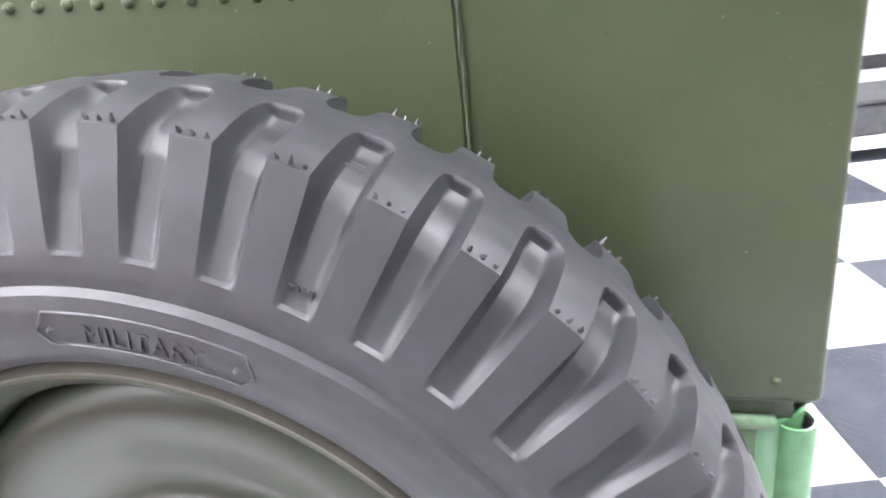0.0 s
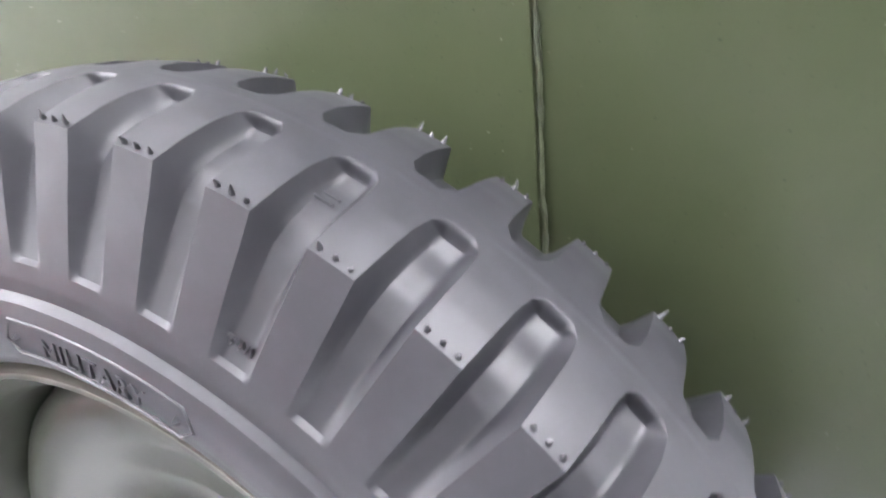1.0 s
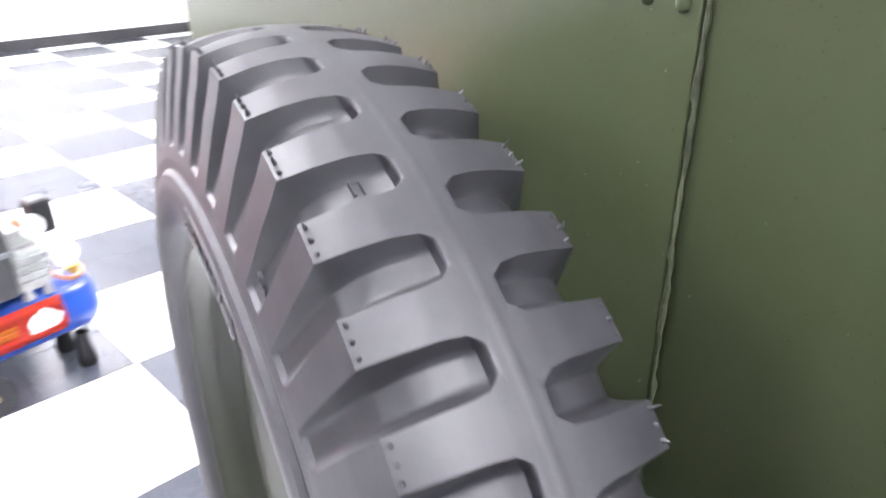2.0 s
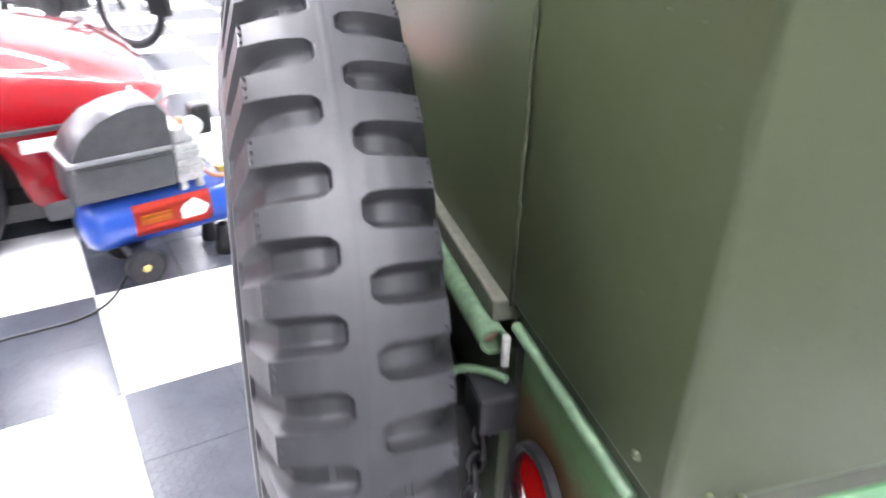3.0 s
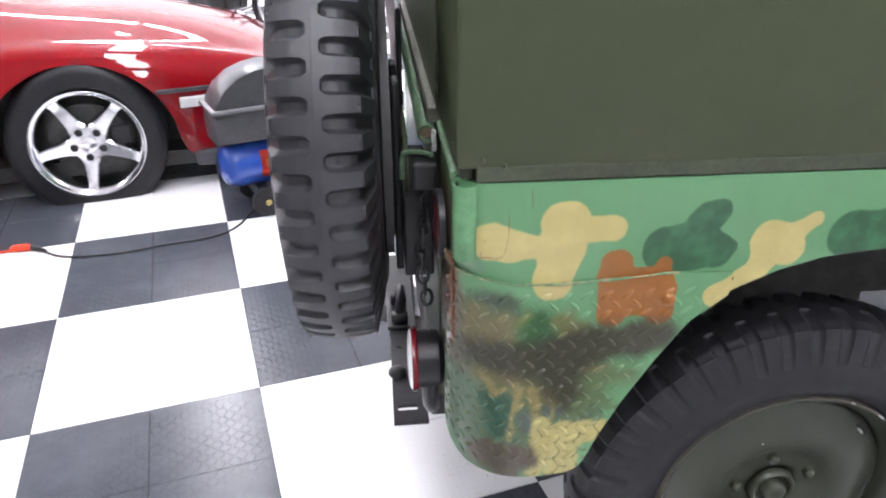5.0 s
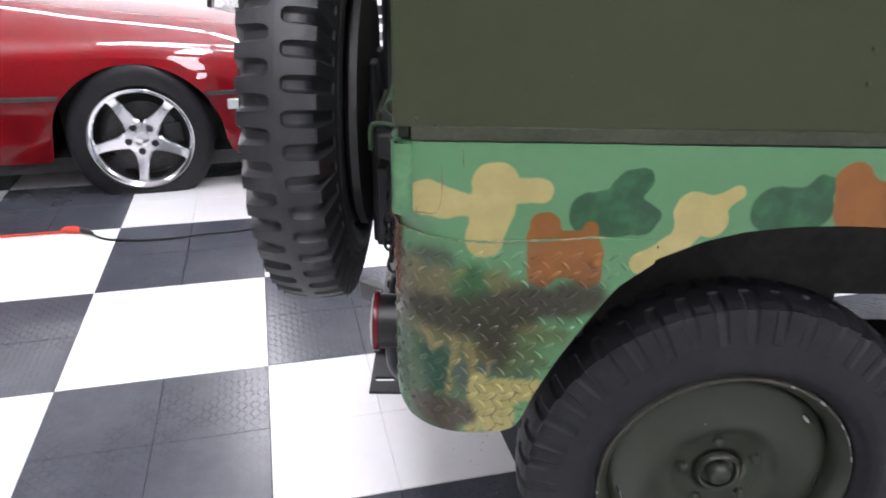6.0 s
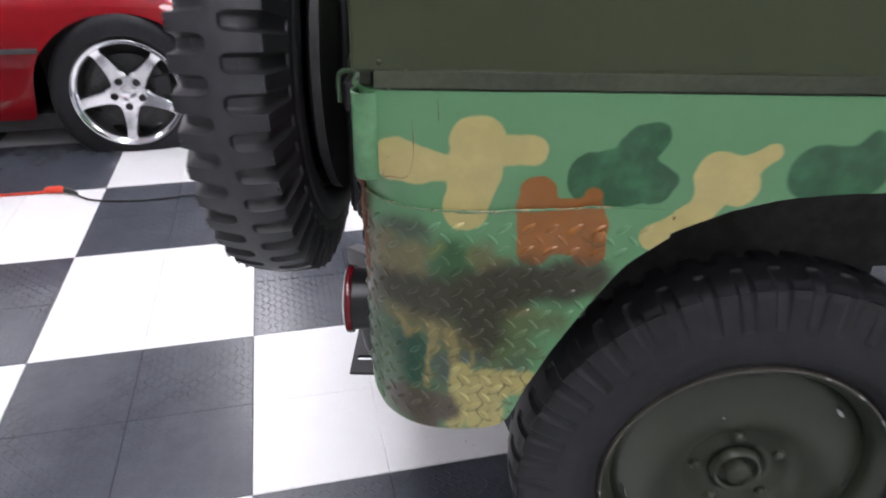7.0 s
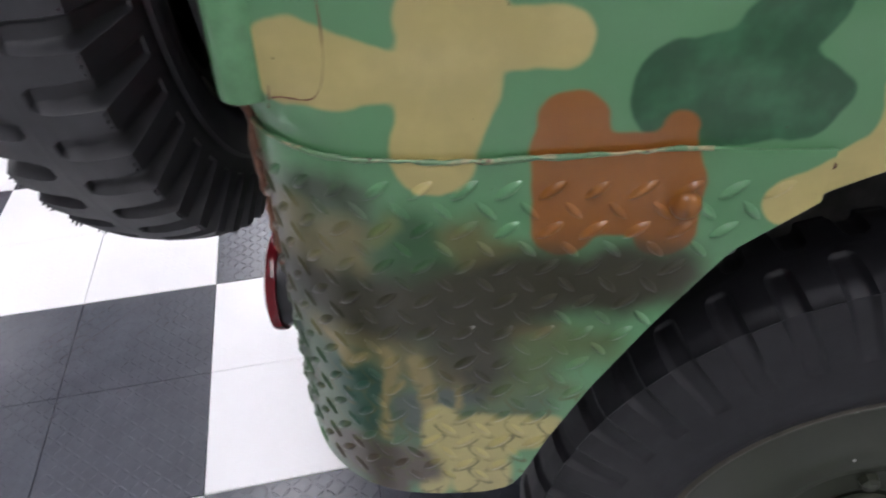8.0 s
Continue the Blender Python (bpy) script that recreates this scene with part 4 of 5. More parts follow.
lathe(bm, [(-0.092, 0.0002), (-0.092, 0.10), (-0.085, 0.19), (-0.078, 0.205), (-0.066, 0.205), (-0.064, 0.0002)], 48, Matrix.Translation((0, 0.392, 0.977)))
part("gap_disc", bm, M_DARK, carrier, "round black disc added to darken the gap behind the spare", smooth=40)


def slotted(lo, hi, slots):
    """A plate in the x-z plane with round-ended slots (x, z, half length, half height, upright) cut through."""
    bm = bmesh.new()
    outer = [bm.verts.new((x, 0, z)) for x, z in ((lo[0], lo[1]), (hi[0], lo[1]), (hi[0], hi[1]), (lo[0], hi[1]))]
    edges = [bm.edges.new((outer[k], outer[(k + 1) % 4])) for k in range(4)]
    for x, z, a, b, upright in slots:
        ring = []
        for k in range(16):
            t = k * math.tau / 16
            dx, dz = (a - b) * (1 if math.cos(t) > 0 else -1) + b * math.cos(t), b * math.sin(t)
            if upright:
                dx, dz = dz, dx
            ring.append(bm.verts.new((x + dx, 0, z + dz)))
        edges += [bm.edges.new((ring[k], ring[(k + 1) % 16])) for k in range(16)]
    bmesh.ops.triangle_fill(bm, edges=edges, use_beauty=True)
    ext = bmesh.ops.extrude_face_region(bm, geom=list(bm.faces))
    bmesh.ops.translate(bm, vec=(0, 0.006, 0), verts=[g for g in ext["geom"] if isinstance(g, bmesh.types.BMVert)])
    bmesh.ops.recalc_face_normals(bm, faces=bm.faces)
    return bm


bm = slotted((-0.078, 0.314), (-0.0125, 0.98), [(-0.0500, 0.3570, 0.0205, 0.0072, False), (-0.0585, 0.5587, 0.0075, 0.0050, False)])
bmesh.ops.rotate(bm, verts=bm.verts, matrix=Matrix.Rotation(-math.pi / 2, 3, "X"), cent=(0, 0, 0))
bmesh.ops.translate(bm, vec=(0, 0, 0.427), verts=bm.verts)
bumper = part("bumper_plate", bm, M_BLACK, jeep, "flat black bumper plate with oval slots")
bm = bmesh.new()
lathe(bm, [(0.0, 0.019), (-0.006, 0.0185), (-0.011, 0.014), (-0.0135, 0.006), (-0.014, 0.0003)], 28, Matrix.Translation((-0.066, 0.466, 0.4275)) @ Matrix.Rotation(math.pi / 2, 4, "Y"))
part("carriage_bolt", bm, M_BLACK, bumper, smooth=50)
bm = bmesh.new()
box(bm, (-0.083, 0.622, 0.4275), (-0.018, 0.97, 0.438), bevel=0.003)
part("upper_plate", bm, M_BLACK, bumper)
bm = bmesh.new()
box(bm, (-0.074, 0.632, 0.4385), (-0.036, 0.655, 0.462), bevel=0.005)
box(bm, (-0.074, 0.715, 0.4385), (-0.036, 0.738, 0.462), bevel=0.005)
tube(bm, spline([(-0.055, 0.644, 0.455), (-0.052, 0.66, 0.485), (-0.050, 0.685, 0.497), (-0.052, 0.71, 0.485), (-0.055, 0.726, 0.455)], 5), 0.010, 10)
part("tow_shackle", bm, M_BLACK, bumper, "black tow shackle", smooth=50)
bm = bmesh.new()
box(bm, (-0.006, 0.36, 0.40), (0.05, 1.1, 0.52), bevel=0.006)
part("rear_crossmember", bm, M_DARK, jeep, "black rear frame crossmember")

# round tail lamp
TL = Matrix.Translation((0.005, 0.183, 0.668))
bm = bmesh.new()
lathe(bm, [(0.0, 0.012), (-0.004, 0.036), (-0.012, 0.044), (-0.046, 0.046), (-0.047, 0.0002)], 40, TL)
lamp = part("tail_lamp", bm, M_BLACK, jeep, "round black tail lamp with a red bezel", smooth=40)
bm = bmesh.new()
lathe(bm, [(-0.043, 0.0465), (-0.0435, 0.0495), (-0.047, 0.0505), (-0.0525, 0.0500), (-0.0530, 0.046), (-0.045, 0.046)], 48, TL)
part("bezel", bm, M_BEZEL, lamp, "dark red glossy bezel", smooth=40)
bm = bmesh.new()
lathe(bm, [(-0.0526, 0.0470), (-0.0545, 0.0455), (-0.0562, 0.0420), (-0.0580, 0.030), (-0.0585, 0.0003)], 48, TL)
part("lens", bm, M_WHITE_LENS, lamp, "pale glossy lens", smooth=60)
bm = bmesh.new()
tube(bm, spline([(-0.018, 0.183, 0.633), (-0.018, 0.19, 0.60), (-0.016, 0.21, 0.56), (-0.01, 0.26, 0.51)], 5), 0.014, 10)
part("lamp_stem", bm, M_BLACK, lamp, smooth=60)

# slanting drawbar behind the bumper bracket
a, b = Vector((-0.145, 0.850, 0.368)), Vector((0.03, 0.643, 0.420))
bm = bmesh.new()
box(bm, (-(b - a).length / 2, -0.018, -0.025), ((b - a).length / 2, 0.018, 0.025), Matrix.Translation((a + b) / 2) @ (b - a).to_track_quat("X", "Z").to_matrix().to_4x4(), bevel=0.004)
part("drawbar", bm, M_BLACK, jeep, "black steel drawbar")

# wheelhouse and floor of the tub
bm = bmesh.new()
box(bm, (0.06, 0.345, 0.42), (0.80, 0.355, 0.975))
part("wheelhouse_wall", bm, M_UNDERSEAL, jeep, "black inner wall of the wheelhouse")
for name, lo, hi in (("wheelhouse_front_wall", (0.80, 0.345, 0.645), (1.05, 0.355, 0.975)), ("wheelhouse_top", (0.06, 0.008, 0.965), (1.05, 0.345, 0.975)), ("tub_floor", (0.02, 0.356, 0.655), (2.3, 1.43, 0.68)), ("wheelhouse_front", (0.975, 0.006, 0.52), (0.985, 0.345, 0.965))):
    bm = bmesh.new()
    box(bm, lo, hi)
    part(name, bm, M_UNDERSEAL, jeep)
for y in (0.40, 1.02):
    bm = bmesh.new()
    box(bm, (0.02, y, 0.42), (2.3, y + 0.07, 0.52), bevel=0.006)
    part("frame_rail", bm, M_DARK, jeep, "black chassis frame rail")
bm = bmesh.new()
axle = Matrix.Translation(UNSIZE @ RW) @ TURN_OUT
lathe(bm, [(0.06, 0.0002), (0.06, 0.035), (0.45, 0.035), (0.50, 0.11), (0.60, 0.13), (0.70, 0.11), (0.75, 0.035), (1.1, 0.035), (1.1, 0.0002)], 28, axle)
part("rear_axle", bm, M_DARK, jeep, "black rear axle with its differential", smooth=40)

block = thing("wheel_block", "low black rubber block under the raised rear wheel", "wheel block", Matrix.Translation((RW.x, RW.y, 0)))
bm = bmesh.new()
box(bm, (-0.16, -0.045, 0.0), (0.16, 0.055, 0.0850), bevel=0.008)
part("block_body", bm, M_BLACK, block)

# ---- jeep: hardtop ----
HT = 1.047
bm = bmesh.new()
box(bm, (0.0, 0.0, HT), (1.75, 1.405, 1.86), bevel=0.006, segments=3)
low = [f4 for f4 in bm.faces if f4.normal.z < -0.9 and f4.calc_area() > 0.5]
bmesh.ops.delete(bm, geom=low, context="FACES")
hardtop = part("hardtop", bm, M_OLIVE, jeep, "plain olive sheet-metal hardtop", smooth=50)
bm = bmesh.new()
box(bm, (0.0225, 0.0008, 1.0315), (1.74, 0.03, 1.0500), bevel=0.0015)
box(bm, (0.006, 0.017, 1.0300), (0.02, 0.232, 1.0485), bevel=0.002)
part("bottom_seal", bm, M_SEAL, hardtop, "weathered olive-painted bottom seal")
# added dark box that stops light leaking through the gap below the hardtop
bm = bmesh.new()
box(bm, (0.036, 0.036, 1.015), (1.7, 1.38, 1.046))
part("gap_filler", bm, M_DARK, jeep, "dark filler under the hardtop, standing in for shade in the gap")
bm = bmesh.new()
box(bm, (-0.0026, 0.236, HT + 0.002), (0.0, 1.38, 1.86), bevel=0.001)
part("rear_door_skin", bm, M_OLIVE, hardtop, "olive rear door sheet")
bm = bmesh.new()
line = [(-0.0018 + rnd.uniform(-0.0006, 0.0006), 0.2335 + rnd.uniform(-0.0006, 0.0006), z) for z in stretch(HT, 1.85, 0.007)]
tube(bm, line, [0.0015 * rnd.uniform(0.5, 1.5) for _ in line], 7)
part("seam_bead", bm, M_BEAD, hardtop, "lumpy seam bead down the rear", smooth=60)


def rivet(x, y, z, turn, r=0.0046):
    bm = bmesh.new()
    lathe(bm, [(0.0005, r), (-0.0016, r * 0.9), (-0.0028, r * 0.55), (-0.0031, 0.0002)], 12, Matrix.Translation((x, y, z)) @ turn)
    part("rivet", bm, M_OLIVE, hardtop, smooth=60)


for k in range(14):
    rivet(-0.0026, 0.247 + 0.0235 * k, 1.347 + 0.0011 * k, Matrix())
for x, z in ((0.029, 1.058), (0.053, 1.051), (0.556, 1.108), (0.552, 1.148)):
    rivet(x, -0.0002, z, TURN_OUT, 0.003)
rivet(0.0, 0.032, 1.0666, Matrix(), 0.0035)


# ---- red sports car ----
CAR = Matrix.Translation((-1.365, 2.375, 0)) @ Matrix.Rotation(radians(14.1), 4, "Z")
car = thing("sports_car", "low glossy red sports car with chrome five-spoke wheels", "car", CAR)
AXLE, REAR_AXLE, HUB = 0.0, -2.44, 0.270
STATIONS = [(-3.35, 0.30, 0.62, 0.86), (-3.0, 0.06, 0.72, 0.90), (-2.44, 0.0, 0.76, 0.92), (-1.6, 0.03, 0.70, 0.90), (-1.0, 0.035, 0.68, 0.87), (-0.6, 0.02, 0.675, 0.83),
            (-0.3, 0.005, 0.68, 0.80), (0.0, 0.0, 0.68, 0.775), (0.3, 0.004, 0.655, 0.74), (0.5, 0.02, 0.63, 0.70), (0.7, 0.06, 0.59, 0.645), (0.85, 0.13, 0.55, 0.59),
            (0.95, 0.24, 0.51, 0.535), (1.0, 0.40, 0.47, 0.48)]


def glide(x, k):
    """Smooth course of one column of the stations along the car."""
    n = max(1, min(len(STATIONS) - 2, next((i for i, a in enumerate(STATIONS) if a[0] >= x), len(STATIONS) - 1)))
    i = n - 1 if x <= STATIONS[n][0] else n
    p = [STATIONS[max(0, min(len(STATIONS) - 1, i + q))] for q in (-1, 0, 1, 2)]
    t = (x - p[1][0]) / (p[2][0] - p[1][0])
    h = p[2][0] - p[1][0]
    m1 = (p[2][k] - p[0][k]) / (p[2][0] - p[0][0]) * h
    m2 = (p[3][k] - p[1][k]) / (p[3][0] - p[1][0]) * h
    return (2 * t ** 3 - 3 * t * t + 1) * p[1][k] + (t ** 3 - 2 * t * t + t) * m1 + (3 * t * t - 2 * t ** 3) * p[2][k] + (t ** 3 - t * t) * m2


def car_section(x):
    """Half outline (inwards, height) from the sill to the middle of the bonnet; the flank is cut off above a wheel."""
    inset, shoulder, crown = (glide(x, k) for k in (1, 2, 3))
    sill = between(x, [(-3.3, 0.26), (-2.9, 0.17), (0.6, 0.165), (0.9, 0.19), (1.0, 0.23)])
    flank = [(sill, 0.05), (sill + 0.03, 0.03), (0.34, 0.012), (0.455, 0.0), (0.50, 0.004), (0.54, 0.012), (0.58, 0.028), (shoulder - 0.035, 0.06)]
    if shoulder < 0.63:
        flank = flank[:-2] + [(shoulder - 0.035, 0.06)]
    low = sill
    for axle in (AXLE, REAR_AXLE):
        d = x - axle
        if abs(d) < 0.385:
            low = max(low, 0.27 + math.sqrt(0.385 ** 2 - d * d) * 0.90)
    high = shoulder - 0.035
    low = min(low, high - 0.012)
    pts = [(between(low + (high - low) * k / 9, flank), low + (high - low) * k / 9) for k in range(10)]
    pts += [(0.085, shoulder - 0.015), (0.12, shoulder - 0.002), (0.16, shoulder + 0.006), (0.21, shoulder + 0.12 * (crown - shoulder)), (0.27, shoulder + 0.27 * (crown - shoulder)),
            (0.36, shoulder + 0.5 * (crown - shoulder)), (0.47, shoulder + 0.72 * (crown - shoulder)), (0.62, shoulder + 0.9 * (crown - shoulder)), (0.76, crown - 0.002), (0.89, crown)]
    return [(inset + y * (0.89 - inset) / 0.89, z) for y, z in pts]


bm = bmesh.new()
xs = sorted(set(stretch(-3.35, 1.0, 0.09)) | set(stretch(-0.40, 0.40, 0.025)) | set(stretch(-2.84, -2.04, 0.04)) | set(stretch(0.8, 1.0, 0.04)))
rows = []
for x in xs:
    half = car_section(x)
    rows.append([bm.verts.new((x, y, z)) for y, z in half] + [bm.verts.new((x, 1.78 - y, z)) for y, z in half[-2::-1]])
for a, b in zip(rows, rows[1:]):
    for k in range(len(a) - 1):
        bm.faces.new((a[k], b[k], b[k + 1], a[k + 1]))
bm.faces.new(rows[-1])
bm.faces.new(rows[0][::-1])
body = part("body", bm, M_RED_CAR, car, "glossy candy-red bodywork", smooth=60)
body.modifiers.new("smooth_panels", "SUBSURF").levels = 1
body.modifiers["smooth_panels"].render_levels = 1
for xa, xb in ((-2.10, -0.318), (0.318, 0.97)):
    bm = bmesh.new()
    strip = stretch(xa, xb, 0.05)
    for x, x2 in zip(strip, strip[1:]):
        ya, yb = (between(q, [(a[0], a[1]) for a in STATIONS]) for q in (x, x2))
        v = [bm.verts.new(p) for p in ((x, ya - 0.009, 0.472), (x2, yb - 0.009, 0.472), (x2, yb - 0.009, 0.487), (x, ya - 0.009, 0.487),
                                       (x, ya + 0.02, 0.466), (x2, yb + 0.02, 0.466), (x2, yb + 0.02, 0.493), (x, ya + 0.02, 0.493))]
        for q in ((0, 1, 2, 3), (4, 5, 1, 0), (3, 2, 6, 7)):
            bm.faces.new([v[k] for k in q])
    part("rub_strip", bm, M_TRIM, car, "dark grey rub strip")
bm = bmesh.new()
box(bm, (-0.09, -0.006, -0.024), (0.09, 0.02, 0.024), Matrix.Translation((0.50, 0.012, 0.425)) @ Matrix.Rotation(radians(-4), 4, "Z") @ Matrix.Rotation(radians(10), 4, "Z"), bevel=0.006)
part("side_marker", bm, M_WHITE_LENS, car, "pale side marker lamp")
bm = bmesh.new()
box(bm, (-0.04, -0.006, -0.024), (0.04, 0.02, 0.024), Matrix.Translation((0.655, 0.042, 0.425)) @ Matrix.Rotation(radians(-4), 4, "Z") @ Matrix.Rotation(radians(20), 4, "Z"), bevel=0.006)
part("turn_lamp", bm, M_AMBER, car, "amber turn lamp")
bm = bmesh.new()
box(bm, (0.44, 0.05, 0.10), (0.93, 1.7, 0.185), bevel=0.02)
part("air_dam", bm, M_TRIM, car, "matt black air dam")
bm = bmesh.new()
box(bm, (-2.05, 0.12, 0.10), (0.5, 1.66, 0.17))
box(bm, (-0.40, 0.30, 0.12), (0.40, 1.48, 0.66))
box(bm, (-2.84, 0.30, 0.12), (-2.04, 1.48, 0.66))
part("underbody", bm, M_DARK, car)
bm = bmesh.new()
cab = [(-2.9, 0.40, 0.92), (-2.3, 0.36, 1.12), (-1.9, 0.34, 1.16), (-1.5, 0.35, 1.13), (-0.85, 0.30, 0.86)]
prev = None
for x, y, z in cab:
    cur = [bm.verts.new((x, 0.12, 0.80)), bm.verts.new((x, y, z)), bm.verts.new((x, 1.78 - y, z)), bm.verts.new((x, 1.66, 0.80))]
    if prev:
        for k in range(3):
            bm.faces.new((prev[k], cur[k], cur[k + 1], prev[k + 1]))
    prev = cur
part("cabin_glass", bm, plain("dark_car_glass", (0.01, 0.01, 0.012), 0.05, vary=0.1, bump=0), car, "dark tinted cabin glass")


def car_wheel():
    w = new("car_wheel")
    w.parent = car
    bm = bmesh.new()
    lathe(bm, [(0.0, 0.232), (-0.004, 0.238), (0.0, 0.262), (-0.002, 0.285), (0.006, 0.308), (0.022, 0.322), (0.05, 0.325), (0.20, 0.325), (0.235, 0.32), (0.25, 0.29), (0.24, 0.235)], 96)
    bmesh.ops.scale(bm, verts=bm.verts, vec=(1.0, 1.02, 1.085))
    lean = Matrix.Rotation(radians(6), 3, "X")
    for v in bm.verts:
        p = lean @ v.co
        if p.z < -HUB + 0.001:
            p.x += (-HUB - p.z) * (-0.25 if p.x < 0.12 else 0.25)
            p.z = -HUB + 0.001
        v.co = lean.inverted() @ p
    part("tyre", bm, M_TYRE_WORN, w, "black low-profile road tyre", smooth=40)
    bm = bmesh.new()
    lathe(bm, [(0.012, 0.234), (-0.002, 0.2365), (-0.008, 0.232), (-0.006, 0.224), (0.004, 0.215), (0.012, 0.208), (0.03, 0.203), (0.10, 0.198), (0.24, 0.21)], 96)
    bmesh.ops.scale(bm, verts=bm.verts, vec=(1.0, 1.03, 1.03))
    part("rim", bm, M_CHROME, w, "polished chrome rim", smooth=50)
    for k in range(5):
        bm = bmesh.new()
        prev = None
        for r, wide, face, back in ((0.045, 0.046, 0.010, 0.05), (0.075, 0.040, 0.011, 0.05), (0.095, 0.032, 0.012, 0.05), (0.13, 0.0275, 0.013, 0.05), (0.17, 0.0235, 0.013, 0.05), (0.192, 0.0230, 0.011, 0.05), (0.204, 0.0260, 0.009, 0.05), (0.214, 0.0350, 0.007, 0.05)):
            cur = [bm.verts.new(p) for p in ((back, -wide * 1.15, r), (face + 0.009, -wide, r), (face, -wide * 0.78, r), (face, wide * 0.78, r), (face + 0.009, wide, r), (back, wide * 1.15, r))]
            if prev:
                for i in range(5):
                    bm.faces.new((prev[i], cur[i], cur[i + 1], prev[i + 1]))
            prev = cur
        bmesh.ops.rotate(bm, verts=bm.verts, matrix=Matrix.Rotation(k * math.tau / 5 + math.pi, 3, "X"), cent=(0, 0, 0))
        bmesh.ops.scale(bm, verts=bm.verts, vec=(1.0, 1.03, 1.03))
        part("spoke", bm, M_CHROME, w, smooth=12)
    bm = bmesh.new()
    lathe(bm, [(0.05, 0.084), (0.018, 0.082), (0.0085, 0.076), (0.0085, 0.044), (0.014, 0.042), (0.014, 0.037), (0.004, 0.034), (0.002, 0.028), (0.002, 0.0003)], 40)
    part("hub", bm, M_CHROME, w, smooth=40)
    # proud black discs paint the shade of the nut recesses
    for k in range(5):
        a = k * math.tau / 5 + math.pi
        bm = bmesh.new()
        lathe(bm, [(0.012, 0.0165), (0.0100, 0.0165), (0.0100, 0.0150), (0.0112, 0.0145), (0.0112, 0.008), (0.0085, 0.0075), (0.0085, 0.0002)], 18, Matrix.Translation((-0.0035, 0.062 * math.sin(a), 0.062 * math.cos(a))))
        part("recess_disc", bm, M_BLACK, w)
    bm = bmesh.new()
    lathe(bm, [(0.075, 0.165), (0.07, 0.165), (0.07, 0.06), (0.10, 0.055)], 48)
    part("brake_disc", bm, M_RIBBED, w, "dark steel brake disc", smooth=40)
    bm = bmesh.new()
    box(bm, (0.055, -0.05, 0.10), (0.12, 0.05, 0.185), Matrix.Rotation(radians(80), 4, "X"), bevel=0.012)
    part("brake_caliper", bm, M_BLACK, w)
    bm = bmesh.new()
    lathe(bm, [(0.13, 0.2), (0.13, 0.0004)], 32)
    part("backing_plate", bm, M_DARK, w)
    return w


fw = car_wheel()
fw.matrix_basis = Matrix.Translation((0.0, 0.028, HUB)) @ TURN_OUT @ Matrix.Rotation(radians(6), 4, "X")
copy_thing(fw, Matrix.Translation((REAR_AXLE, 0.028, HUB)) @ TURN_OUT @ Matrix.Rotation(radians(6), 4, "X"))

# ---- air compressor ----
COMP = Matrix.Translation((-0.515, 2.335, 0)) @ Matrix.Rotation(radians(24), 4, "Z")
comp = thing("air_compressor", "small blue portable air compressor with a grey plastic cover", "air compressor", COMP)
bm = bmesh.new()
lathe(bm, [(-0.29, 0.0004), (-0.288, 0.04), (-0.275, 0.075), (-0.25, 0.095), (-0.225, 0.10), (0.225, 0.10), (0.25, 0.095), (0.275, 0.075), (0.288, 0.04), (0.29, 0.0004)], 48, Matrix.Translation((0, 0, 0.215)))
part("tank", bm, M_BLUE, comp, "glossy blue air tank", smooth=40)


def wrap_label(x0, x1, a0, a1, out, material, name, label, parent):
    bm = bmesh.new()
    prev = None
    for k in range(9):
        a = a0 + (a1 - a0) * k / 8
        cur = [bm.verts.new((x, -(0.10 + out) * math.cos(a), 0.215 + (0.10 + out) * math.sin(a))) for x in (x0, x1)]
        if prev:
            bm.faces.new((prev[0], prev[1], cur[1], cur[0]))
        prev = cur
    bmesh.ops.solidify(bm, geom=list(bm.faces), thickness=0.0004)
    return part(name, bm, material, parent, label, smooth=60)


stick = wrap_label(-0.13, 0.15, radians(-28), radians(42), 0.0012, M_STICKER, "sticker", "red and orange sticker", comp)
wrap_label(-0.11, 0.0, radians(-2), radians(18), 0.0022, M_ORANGE, "printed_bar", "orange printed bar", stick)
bm = bmesh.new()
ring = []
for k in range(40):
    t = 2 * math.pi * k / 40
    r = 1 + 0.06 * math.sin(5 * t + 1) + 0.04 * math.sin(9 * t)
    u, v = r * math.cos(t), r * math.sin(t)
    u *= 1.0 - 0.28 * max(v, 0.0)
    a = radians(6 + 22 * max(v, -0.72))
    ring.append(bm.verts.new((0.082 + 0.054 * u, -0.1030 * math.cos(a), 0.215 + 0.1030 * math.sin(a))))
mid = bm.verts.new((0.082, -0.1050 * math.cos(radians(8)), 0.215 + 0.1050 * math.sin(radians(8))))
for k in range(40):
    bm.faces.new((mid, ring[k], ring[(k + 1) % 40]))
bmesh.ops.recalc_face_normals(bm, faces=bm.faces)
part("printed_blot", bm, M_PRINT, stick, "white rounded printed shape")
bm = bmesh.new()
prof = [(-0.30, 0.33), (-0.305, 0.42), (-0.29, 0.50), (-0.25, 0.56), (-0.19, 0.605), (-0.12, 0.63), (-0.05, 0.64), (0.01, 0.635), (0.04, 0.60), (0.045, 0.50), (0.04, 0.33)]
sides = []
for y in (-0.10, -0.085, 0.085, 0.10):
    k = 0.955 if abs(y) > 0.09 else 1.0
    sides.append([bm.verts.new((-0.13 + (x + 0.13) * k, y, 0.485 + (z - 0.485) * k)) for x, z in prof])
for a, b in zip(sides, sides[1:]):
    for k in range(len(prof)):
        j = (k + 1) % len(prof)
        bm.faces.new((a[k], b[k], b[j], a[j]))
bm.faces.new(sides[0])
bm.faces.new(sides[-1][::-1])
